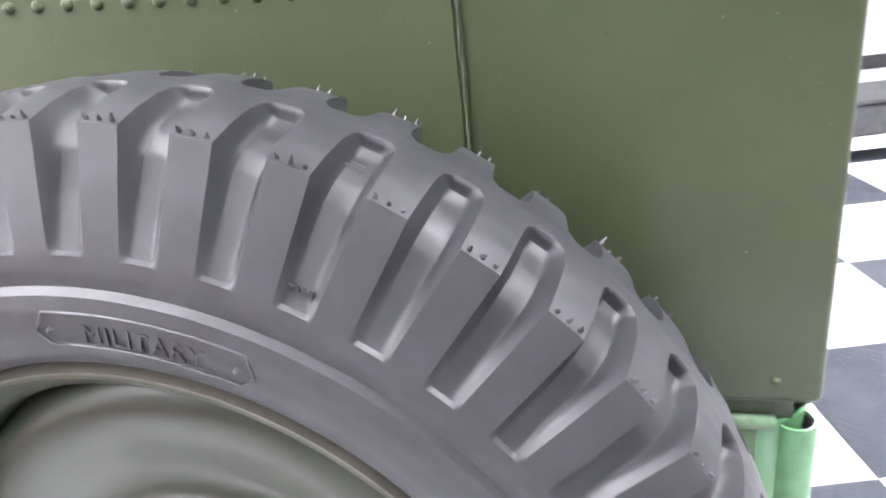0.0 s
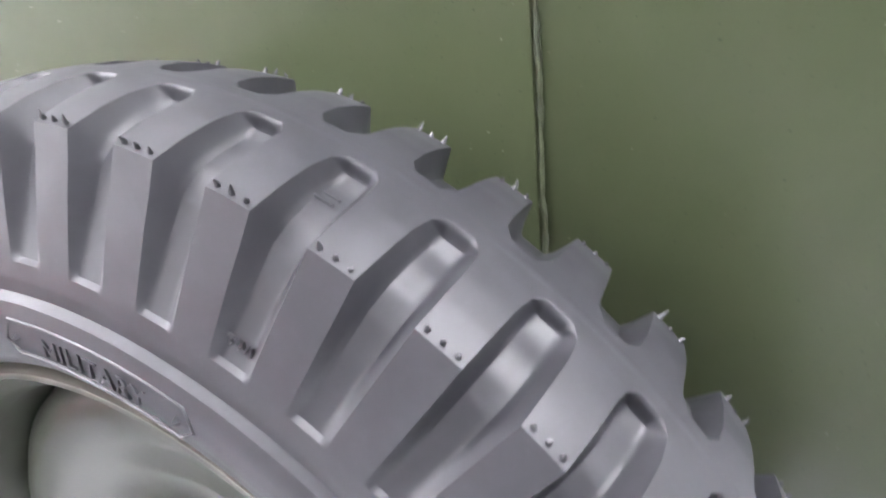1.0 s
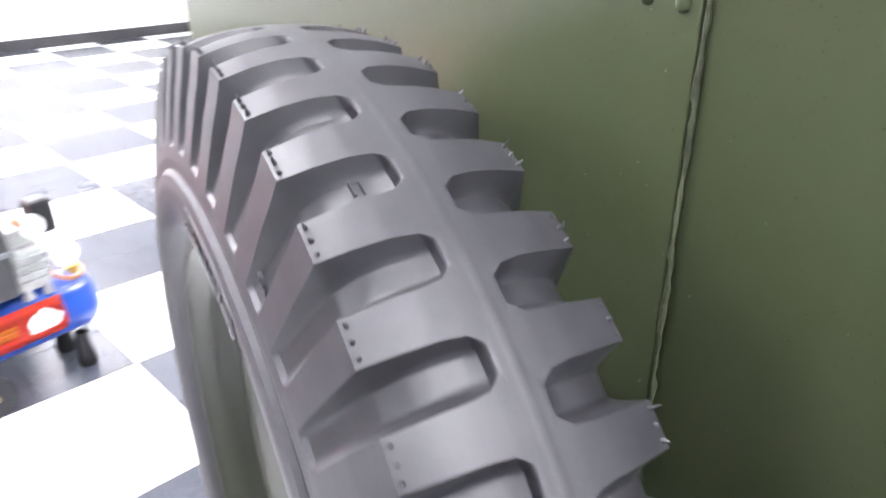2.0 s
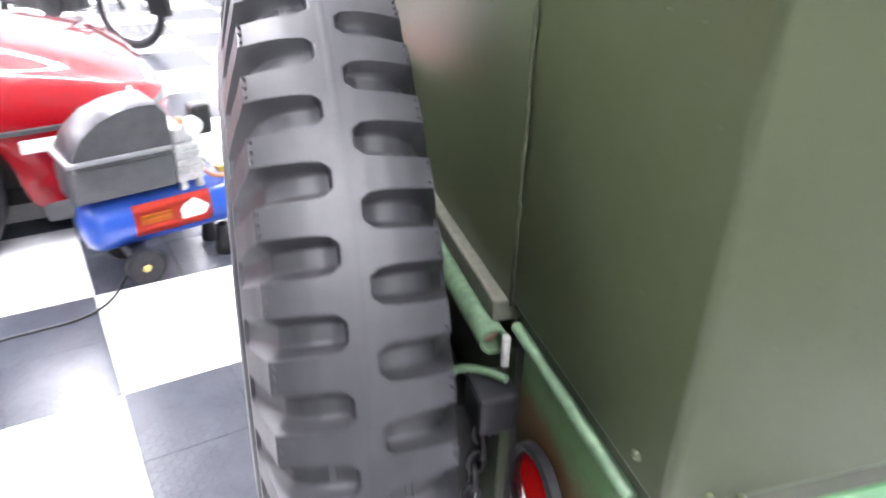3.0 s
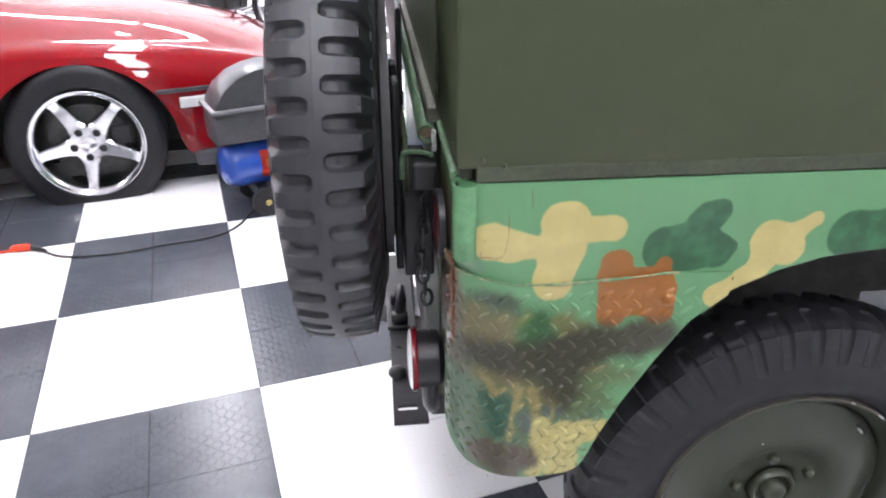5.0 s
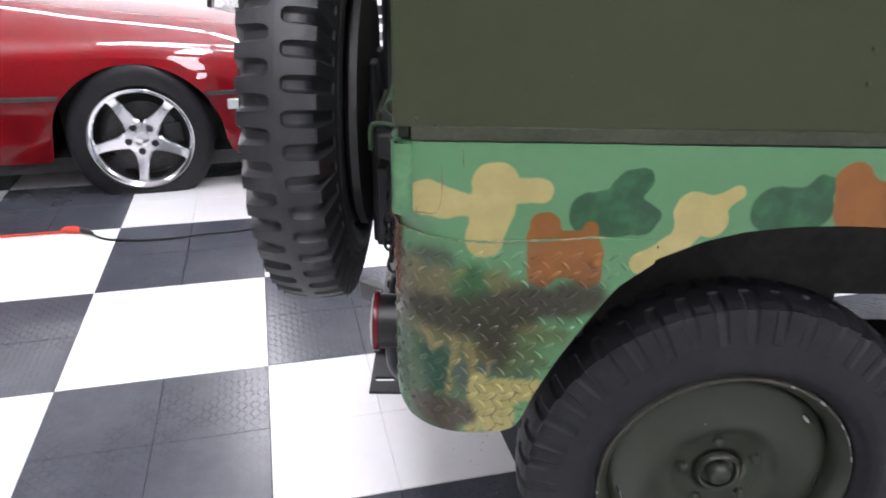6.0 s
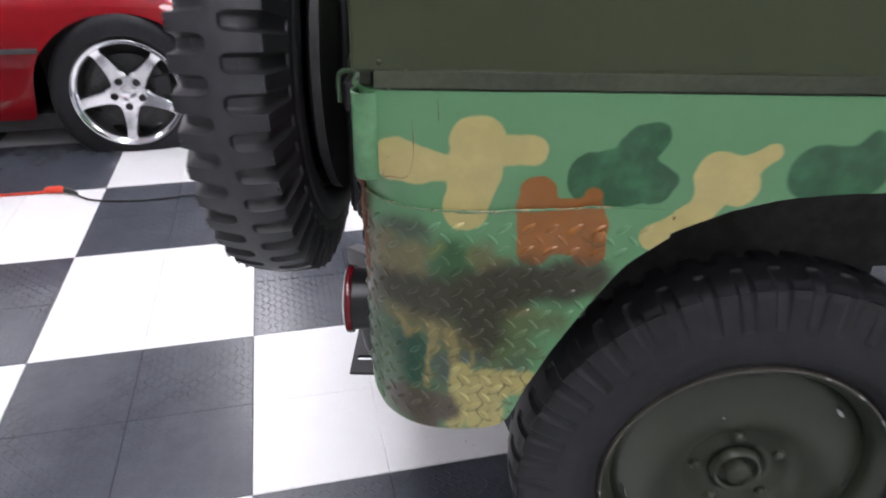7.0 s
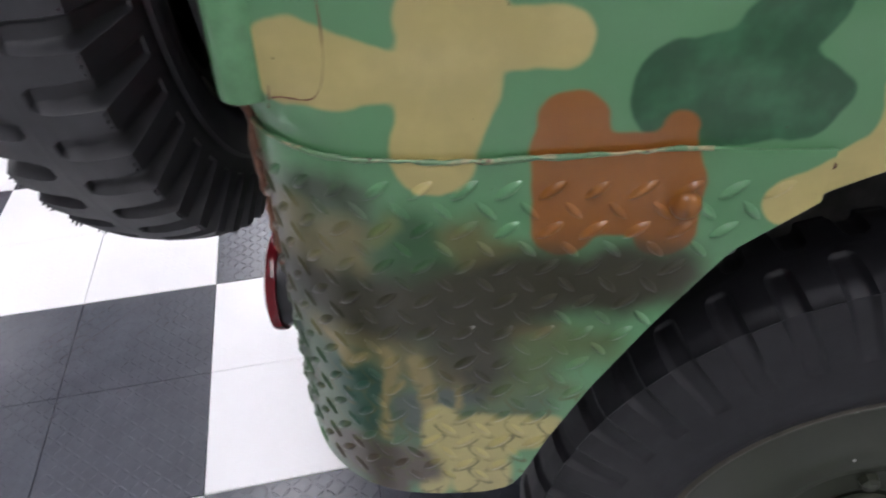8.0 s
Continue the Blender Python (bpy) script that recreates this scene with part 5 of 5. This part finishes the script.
bmesh.ops.recalc_face_normals(bm, faces=bm.faces)
cover = part("motor_cover", bm, M_COVER, comp, "dark grey domed plastic cover", smooth=35)
bm = bmesh.new()
box(bm, (-0.312, -0.110, 0.466), (0.048, 0.110, 0.483), bevel=0.006)
part("cover_band", bm, M_BAND, cover, "raised pale grey band", smooth=40)
bm = bmesh.new()
box(bm, (-0.298, -0.106, 0.338), (0.035, 0.106, 0.452), bevel=0.008)
part("lower_shell", bm, M_COVER, cover, "smooth dark grey lower shell", smooth=40)
bm = bmesh.new()
box(bm, (0.05, -0.07, 0.32), (0.15, 0.07, 0.46), bevel=0.012)
pump = part("pump_head", bm, M_ALLOY, comp, "finned cast alloy pump head")
for k in range(4):
    bm = bmesh.new()
    box(bm, (0.052, -0.078, 0.35 + 0.026 * k), (0.152, 0.078, 0.358 + 0.026 * k), bevel=0.002)
    part("fin", bm, M_ALLOY, pump)
for x in (0.07, 0.13):
    bm = bmesh.new()
    lathe(bm, [(0.0, 0.016), (0.008, 0.018), (0.018, 0.014), (0.036, 0.012), (0.036, 0.0003)], 16, Matrix.Translation((x, -0.062, 0.296)) @ Matrix.Rotation(-math.pi / 2, 4, "Y"))
    part("pump_foot", bm, M_ALLOY, pump, smooth=40)
bm = bmesh.new()
box(bm, (0.06, -0.05, 0.46), (0.14, 0.05, 0.52), bevel=0.01)
part("cylinder_cover", bm, M_ALLOY, pump)
for x, z, r in ((0.115, 0.535, 0.034), (0.185, 0.42, 0.040)):
    bm = bmesh.new()
    lathe(bm, [(0.0, r), (-0.022, r), (-0.026, r * 0.9), (-0.020, r * 0.86), (-0.020, 0.0003)], 28, Matrix.Translation((x, -0.09, z)) @ TURN_OUT)
    g = part("gauge", bm, M_PRINT, comp, "round white pressure gauge", smooth=40)
bm = bmesh.new()
tube(bm, spline([(0.14, -0.06, 0.36), (0.17, -0.08, 0.335), (0.20, -0.09, 0.325), (0.235, -0.07, 0.322), (0.25, -0.04, 0.33)], 5), 0.008, 8)
part("air_pipe", bm, M_COPPER, comp, smooth=60)
bm = bmesh.new()
box(bm, (0.145, -0.05, 0.475), (0.215, 0.03, 0.585), bevel=0.014)
part("pressure_switch", bm, M_BLACK, comp, "black pressure switch box")
bm = bmesh.new()
lathe(bm, [(0.0, 0.014), (-0.02, 0.014), (-0.025, 0.008), (-0.025, 0.0003)], 16, Matrix.Translation((0.07, -0.1, 0.565)) @ TURN_OUT)
part("knob", bm, M_COPPER, comp, "copper coloured knob", smooth=40)
bm = bmesh.new()
box(bm, (0.22, -0.03, 0.30), (0.26, 0.01, 0.335), bevel=0.006)
part("valve", bm, plain("brass", (0.6, 0.42, 0.12), 0.35, 1.0), comp, "brass valve")
for y in (-0.12, 0.12):
    bm = bmesh.new()
    lathe(bm, [(-0.018, 0.0003), (-0.018, 0.03), (-0.02, 0.055), (-0.014, 0.065), (0.014, 0.065), (0.02, 0.055), (0.018, 0.03), (0.018, 0.0003)], 36, Matrix.Translation((-0.13, y, 0.065)) @ TURN_OUT)
    cw = part("wheel", bm, M_TYRE_WORN, comp, "black rubber wheel", smooth=40)
    bm = bmesh.new()
    lathe(bm, [(-0.022, 0.014), (-0.026, 0.010), (-0.026, 0.0003)], 16, Matrix.Translation((-0.13, y, 0.065)) @ TURN_OUT)
    part("axle_nut", bm, plain("brass_nut", (0.5, 0.38, 0.15), 0.4, 1.0), cw)
bm = bmesh.new()
box(bm, (-0.16, -0.10, 0.065), (-0.10, 0.10, 0.125), bevel=0.008)
part("wheel_bracket", bm, M_BLACK, comp)
for y in (-0.07, 0.07):
    bm = bmesh.new()
    lathe(bm, [(0.0, 0.03), (0.02, 0.033), (0.06, 0.026), (0.12, 0.022)], 20, Matrix.Translation((0.19, y, 0.001)) @ Matrix.Rotation(-math.pi / 2, 4, "Y"))
    part("rubber_foot", bm, M_TYRE_WORN, comp, "black rubber foot", smooth=40)

# ---- extension cord on the floor ----
cord = thing("extension_cord", "orange extension cord plugged into a black cable on the floor", "cord")
bm = bmesh.new()
tube(bm, spline([(-2.9, 1.68, 0.006), (-2.4, 1.76, 0.006), (-1.912, 1.824, 0.006), (-1.692, 1.873, 0.006), (-1.53, 1.908, 0.008)], 8), 0.0055, 8)
part("orange_cable", bm, M_CORD, cord, smooth=60)
bm = bmesh.new()
tube(bm, [(-1.56, 1.902, 0.013), (-1.545, 1.905, 0.016), (-1.50, 1.910, 0.017), (-1.482, 1.912, 0.012)], [0.008, 0.014, 0.016, 0.010], 12)
part("socket", bm, M_CORD, cord, "orange rubber socket", smooth=60)
bm = bmesh.new()
tube(bm, [(-1.481, 1.912, 0.013), (-1.455, 1.900, 0.014), (-1.42, 1.885, 0.010)], [0.012, 0.012, 0.006], 12)
part("plug", bm, M_BLACK, cord, "black plug", smooth=60)
bm = bmesh.new()
tube(bm, spline([(-1.43, 1.888, 0.006), (-1.327, 1.836, 0.005), (-1.137, 1.845, 0.005), (-0.955, 1.91, 0.005), (-0.79, 1.962, 0.005), (-0.70, 2.06, 0.005), (-0.66, 2.25, 0.005)], 8), 0.0042, 8)
part("black_cable", bm, M_BLACK, cord, smooth=60)

# ---- motorcycle ----
BIKE = Matrix.Translation((-0.92, 5.98, 0)) @ Matrix.Rotation(radians(147), 4, "Z")
bike = thing("motorcycle", "dark motorcycle with chrome parts parked by the wall", "motorcycle", BIKE)


def bike_wheel(x):
    w = new("bike_wheel")
    w.parent = bike
    w.matrix_basis = Matrix.Translation((x, 0, 0.31)) @ TURN_OUT
    bm = bmesh.new()
    ring = [(0.31 * math.cos(t), 0.31 * math.sin(t)) for t in np.linspace(0, math.tau, 49)[:-1]]
    tube(bm, [(0, a * 0.885, b * 0.885) for a, b in ring], 0.035, 12, closed=True)
    part("tyre", bm, M_TYRE_WORN, w, smooth=60)
    bm = bmesh.new()
    tube(bm, [(0, a * 0.78, b * 0.78) for a, b in ring], 0.014, 8, closed=True)
    part("rim", bm, M_CHROME, w, smooth=60)
    for k in range(16):
        a = k * math.tau / 16
        bm = bmesh.new()
        tube(bm, [(0.03 * (-1) ** k, 0.03 * math.cos(a), 0.03 * math.sin(a)), (0, 0.24 * math.cos(a + 0.25), 0.24 * math.sin(a + 0.25))], 0.002, 5)
        part("spoke", bm, M_STEEL, w)
    bm = bmesh.new()
    lathe(bm, [(-0.06, 0.0003), (-0.06, 0.03), (-0.03, 0.07), (0.03, 0.07), (0.06, 0.03), (0.06, 0.0003)], 28)
    part("hub", bm, M_ALLOY, w, smooth=40)


bike_wheel(0.0)
bike_wheel(1.5)
bm = bmesh.new()
prev = None
for t in np.linspace(radians(10), radians(185), 22):
    cur = [bm.verts.new((r * math.cos(t), y, 0.31 + r * math.sin(t))) for y, r in ((-0.064, 0.215), (-0.062, 0.325), (-0.04, 0.355), (0.04, 0.355), (0.062, 0.325), (0.064, 0.215))]
    if prev:
        for k in range(5):
            bm.faces.new((prev[k], prev[k + 1], cur[k + 1], cur[k]))
    prev = cur
bmesh.ops.solidify(bm, geom=list(bm.faces), thickness=0.003)
part("front_fender", bm, M_BLACK, bike, "dark glossy front fender", smooth=40)
for y in (-0.08, 0.08):
    bm = bmesh.new()
    tube(bm, [(0, y, 0.31), (0.12, y, 0.58), (0.29, y, 0.95)], [0.02, 0.022, 0.016], 10)
    part("fork_leg", bm, M_RIBBED, bike, "dark steel fork leg", smooth=60)
bm = bmesh.new()
tube(bm, spline([(0.36, -0.36, 0.98), (0.28, -0.25, 1.03), (0.27, 0, 0.97), (0.28, 0.25, 1.03), (0.36, 0.36, 0.98)], 6), 0.012, 8)
part("handlebar", bm, M_CHROME, bike, smooth=60)
bm = bmesh.new()
lathe(bm, [(-0.10, 0.0003), (-0.10, 0.07), (-0.09, 0.085), (-0.02, 0.08), (0.04, 0.04), (0.05, 0.0003)], 28, Matrix.Translation((0.22, 0, 0.84)))
part("headlamp", bm, M_CHROME, bike, "chrome round headlamp", smooth=40)
bm = bmesh.new()
lathe(bm, [(0.30, 0.0003), (0.32, 0.08), (0.42, 0.125), (0.60, 0.12), (0.74, 0.07), (0.76, 0.0003)], 28, Matrix.Translation((0.03, 0, 0.76)))
part("fuel_tank", bm, M_PRINT, bike, "white fuel tank", smooth=40)
bm = bmesh.new()
box(bm, (0.80, -0.12, 0.72), (1.6, 0.12, 0.80), bevel=0.035, segments=3)
part("seat", bm, M_COVER, bike, "black padded seat", smooth=40)
bm = bmesh.new()
box(bm, (0.45, -0.11, 0.26), (1.0, 0.13, 0.44), bevel=0.03)
engine = part("engine", bm, M_RIBBED, bike, "finned alloy engine")
for lean, base in ((-22, 0.62), (24, 0.82)):
    stand = Matrix.Translation((base, 0, 0.43)) @ Matrix.Rotation(radians(lean), 4, "Y")
    bm = bmesh.new()
    box(bm, (-0.055, -0.065, 0.0), (0.055, 0.065, 0.24), stand, bevel=0.01)
    barrel = part("cylinder", bm, M_RIBBED, engine, "dark finned cylinder")
    for k in range(8):
        bm = bmesh.new()
        box(bm, (-0.085, -0.095, 0.02 + 0.026 * k), (0.085, 0.095, 0.032 + 0.026 * k), stand)
        part("fin", bm, M_ALLOY if k == 7 else M_RIBBED, engine)
bm = bmesh.new()
lathe(bm, [(0.0, 0.11), (0.05, 0.11), (0.07, 0.095), (0.065, 0.075), (0.055, 0.06), (0.055, 0.0003)], 32, Matrix.Translation((0.72, 0.10, 0.64)) @ TURN_OUT)
part("air_cleaner", bm, M_BLACK, bike, "round dark air cleaner", smooth=40)
bm = bmesh.new()
box(bm, (0.62, 0.14, 0.40), (0.76, 0.19, 0.53), bevel=0.015)
part("side_cover", bm, M_PRINT, bike, "white rounded side cover", smooth=40)
bm = bmesh.new()
lathe(bm, [(0.0, 0.12), (0.03, 0.115), (0.045, 0.09), (0.05, 0.0003)], 32, Matrix.Translation((0.62, 0.13, 0.33)) @ TURN_OUT)
part("engine_cover", bm, M_BLACK, bike, "dark round engine cover", smooth=40)
bm = bmesh.new()
tube(bm, [(0.27, 0, 0.9), (0.40, 0, 0.55), (0.45, 0, 0.30), (0.85, 0, 0.24), (1.5, 0, 0.31)], 0.018, 8)
tube(bm, [(0.28, 0, 0.86), (0.80, 0, 0.70), (1.55, 0, 0.72)], 0.018, 8)
part("bike_frame", bm, M_BLACK, bike, smooth=60)
bm = bmesh.new()
tube(bm, spline([(0.50, -0.12, 0.45), (0.42, -0.14, 0.30), (0.60, -0.15, 0.22), (1.0, -0.16, 0.26), (1.40, -0.16, 0.32)], 5), [0.018] * 15 + [0.03] * 6, 10)
part("exhaust", bm, M_CHROME, bike, "chrome exhaust pipe", smooth=60)
bm = bmesh.new()
tube(bm, [(0.60, -0.05, 0.28), (0.62, -0.20, 0.02), (0.66, -0.22, 0.0)], 0.01, 8)
part("side_stand", bm, M_BLACK, bike, smooth=60)

# ---- carton on a crate by the far wall ----
STACK = Matrix.Translation((-4.42, 7.85, 0)) @ Matrix.Rotation(GRID_TURN, 4, "Z")
crate = thing("storage_crate", "low white plastic crate standing on the floor", "crate", STACK)
bm = bmesh.new()
box(bm, (-0.30, -0.18, 0.0), (0.30, 0.18, 0.20), bevel=0.015)
part("crate_body", bm, M_PRINT, crate)
bm = bmesh.new()
box(bm, (-0.31, -0.19, 0.175), (0.31, 0.19, 0.203), bevel=0.006)
part("crate_rim", bm, M_PRINT, crate)
carton = thing("carton", "navy blue carton with white print on a crate", "carton", STACK @ Matrix.Translation((0.02, 0, 0.203)))
bm = bmesh.new()
box(bm, (-0.25, -0.15, 0.0), (0.25, 0.15, 0.34), bevel=0.004)
part("carton_box", bm, plain("navy_card", (0.012, 0.018, 0.075), 0.45, vary=0.2), carton)
for lo, hi in (((-0.24, -0.152, 0.01), (0.24, -0.149, 0.075)), ((-0.20, -0.152, 0.11), (0.20, -0.149, 0.145)), ((-0.23, -0.152, 0.19), (0.08, -0.149, 0.24))):
    bm = bmesh.new()
    box(bm, lo, hi)
    part("printed_bar", bm, M_PRINT, carton)

# ---- bin on a low platform towards the far end ----
DECK = Matrix.Translation((4.25, -1.45, 0)) @ Matrix.Rotation(GRID_TURN, 4, "Z")
deck = thing("low_platform", "low white wooden platform on the tiles", "platform", DECK)
bm = bmesh.new()
box(bm, (-0.35, -0.75, 0.06), (0.35, 0.75, 0.10), bevel=0.005)
part("deck_board", bm, M_PRINT, deck)
for y in (-0.6, 0.6):
    bm = bmesh.new()
    box(bm, (-0.33, y - 0.04, 0.0), (0.33, y + 0.04, 0.06))
    part("runner", bm, M_PRINT, deck)
bin_box = thing("storage_bin", "dark grey plastic storage bin with an orange edge", "bin", DECK @ Matrix.Translation((-0.02, 0.05, 0.10)))
bm = bmesh.new()
box(bm, (-0.22, -0.40, 0.0), (0.22, 0.40, 0.19), bevel=0.03, segments=3)
part("bin_body", bm, M_COVER, bin_box, smooth=40)
bm = bmesh.new()
box(bm, (-0.225, -0.36, 0.02), (-0.221, 0.0, 0.04))
part("orange_edge", bm, M_ORANGE, bin_box, "orange strip")
bm = bmesh.new()
box(bm, (-0.23, -0.41, 0.19), (0.23, 0.41, 0.215), bevel=0.008)
part("lid", bm, M_TRIM, bin_box, "grey lid")

# ---- rust crumbs fallen on the tiles below the rear corner ----
bm = bmesh.new()
rnd = random.Random(11)
for _ in range(45):
    cen = Vector((rnd.gauss(0.19, 0.09), rnd.gauss(0.66, 0.07), 0.0015))
    r = rnd.uniform(0.0006, 0.0017)
    top = bm.verts.new(cen + Vector((0, 0, r * 0.7)))
    ring = [bm.verts.new(cen + Vector((math.cos(k * 1.257 + r) * r * rnd.uniform(0.6, 1.3), math.sin(k * 1.257 + r) * r * rnd.uniform(0.6, 1.3), 0))) for k in range(5)]
    for k in range(5):
        bm.faces.new((ring[k], ring[(k + 1) % 5], top))
    bm.faces.new(ring[::-1])
tagged(part("rust_crumbs", bm, M_RUST), "rust-brown crumbs scattered on the white floor tile", "crumbs", kind="stuff")

# ---- floor tiles ----
def tile_mesh(name, material):
    bm = bmesh.new()
    box(bm, (-TILE / 2 + 0.0004, -TILE / 2 + 0.0004, -0.011), (TILE / 2 - 0.0004, TILE / 2 - 0.0004, 0.0), bevel=0.0016, segments=1)
    me = bpy.data.meshes.new(name)
    bm.to_mesh(me)
    bm.free()
    me.materials.append(material)
    return me


TILES = [tile_mesh("white_tile", M_TILE_WHITE), tile_mesh("black_tile", M_TILE_BLACK)]
far = {0: bmesh.new(), 1: bmesh.new()}
for i in range(-16, 22):
    for j in range(-16, 27):
        shade = (i // 2 + j // 2) % 2
        at = Matrix.Translation(((i + 0.5) * TILE, (j + 0.5) * TILE, 0))
        if -8 <= i < 7 and -6 <= j < 13:
            t = new("tile", TILES[shade])
            t.parent = floor
            t.matrix_basis = at
        else:
            v = [far[shade].verts.new(at @ Vector((x * TILE * 0.4985, y * TILE * 0.4985, 0))) for x, y in ((-1, -1), (1, -1), (1, 1), (-1, 1))]
            far[shade].faces.new(v)
for shade, material in ((0, M_TILE_WHITE), (1, M_TILE_BLACK)):
    tagged(part("far_tiles", far[shade], material, floor), kind="stuff")
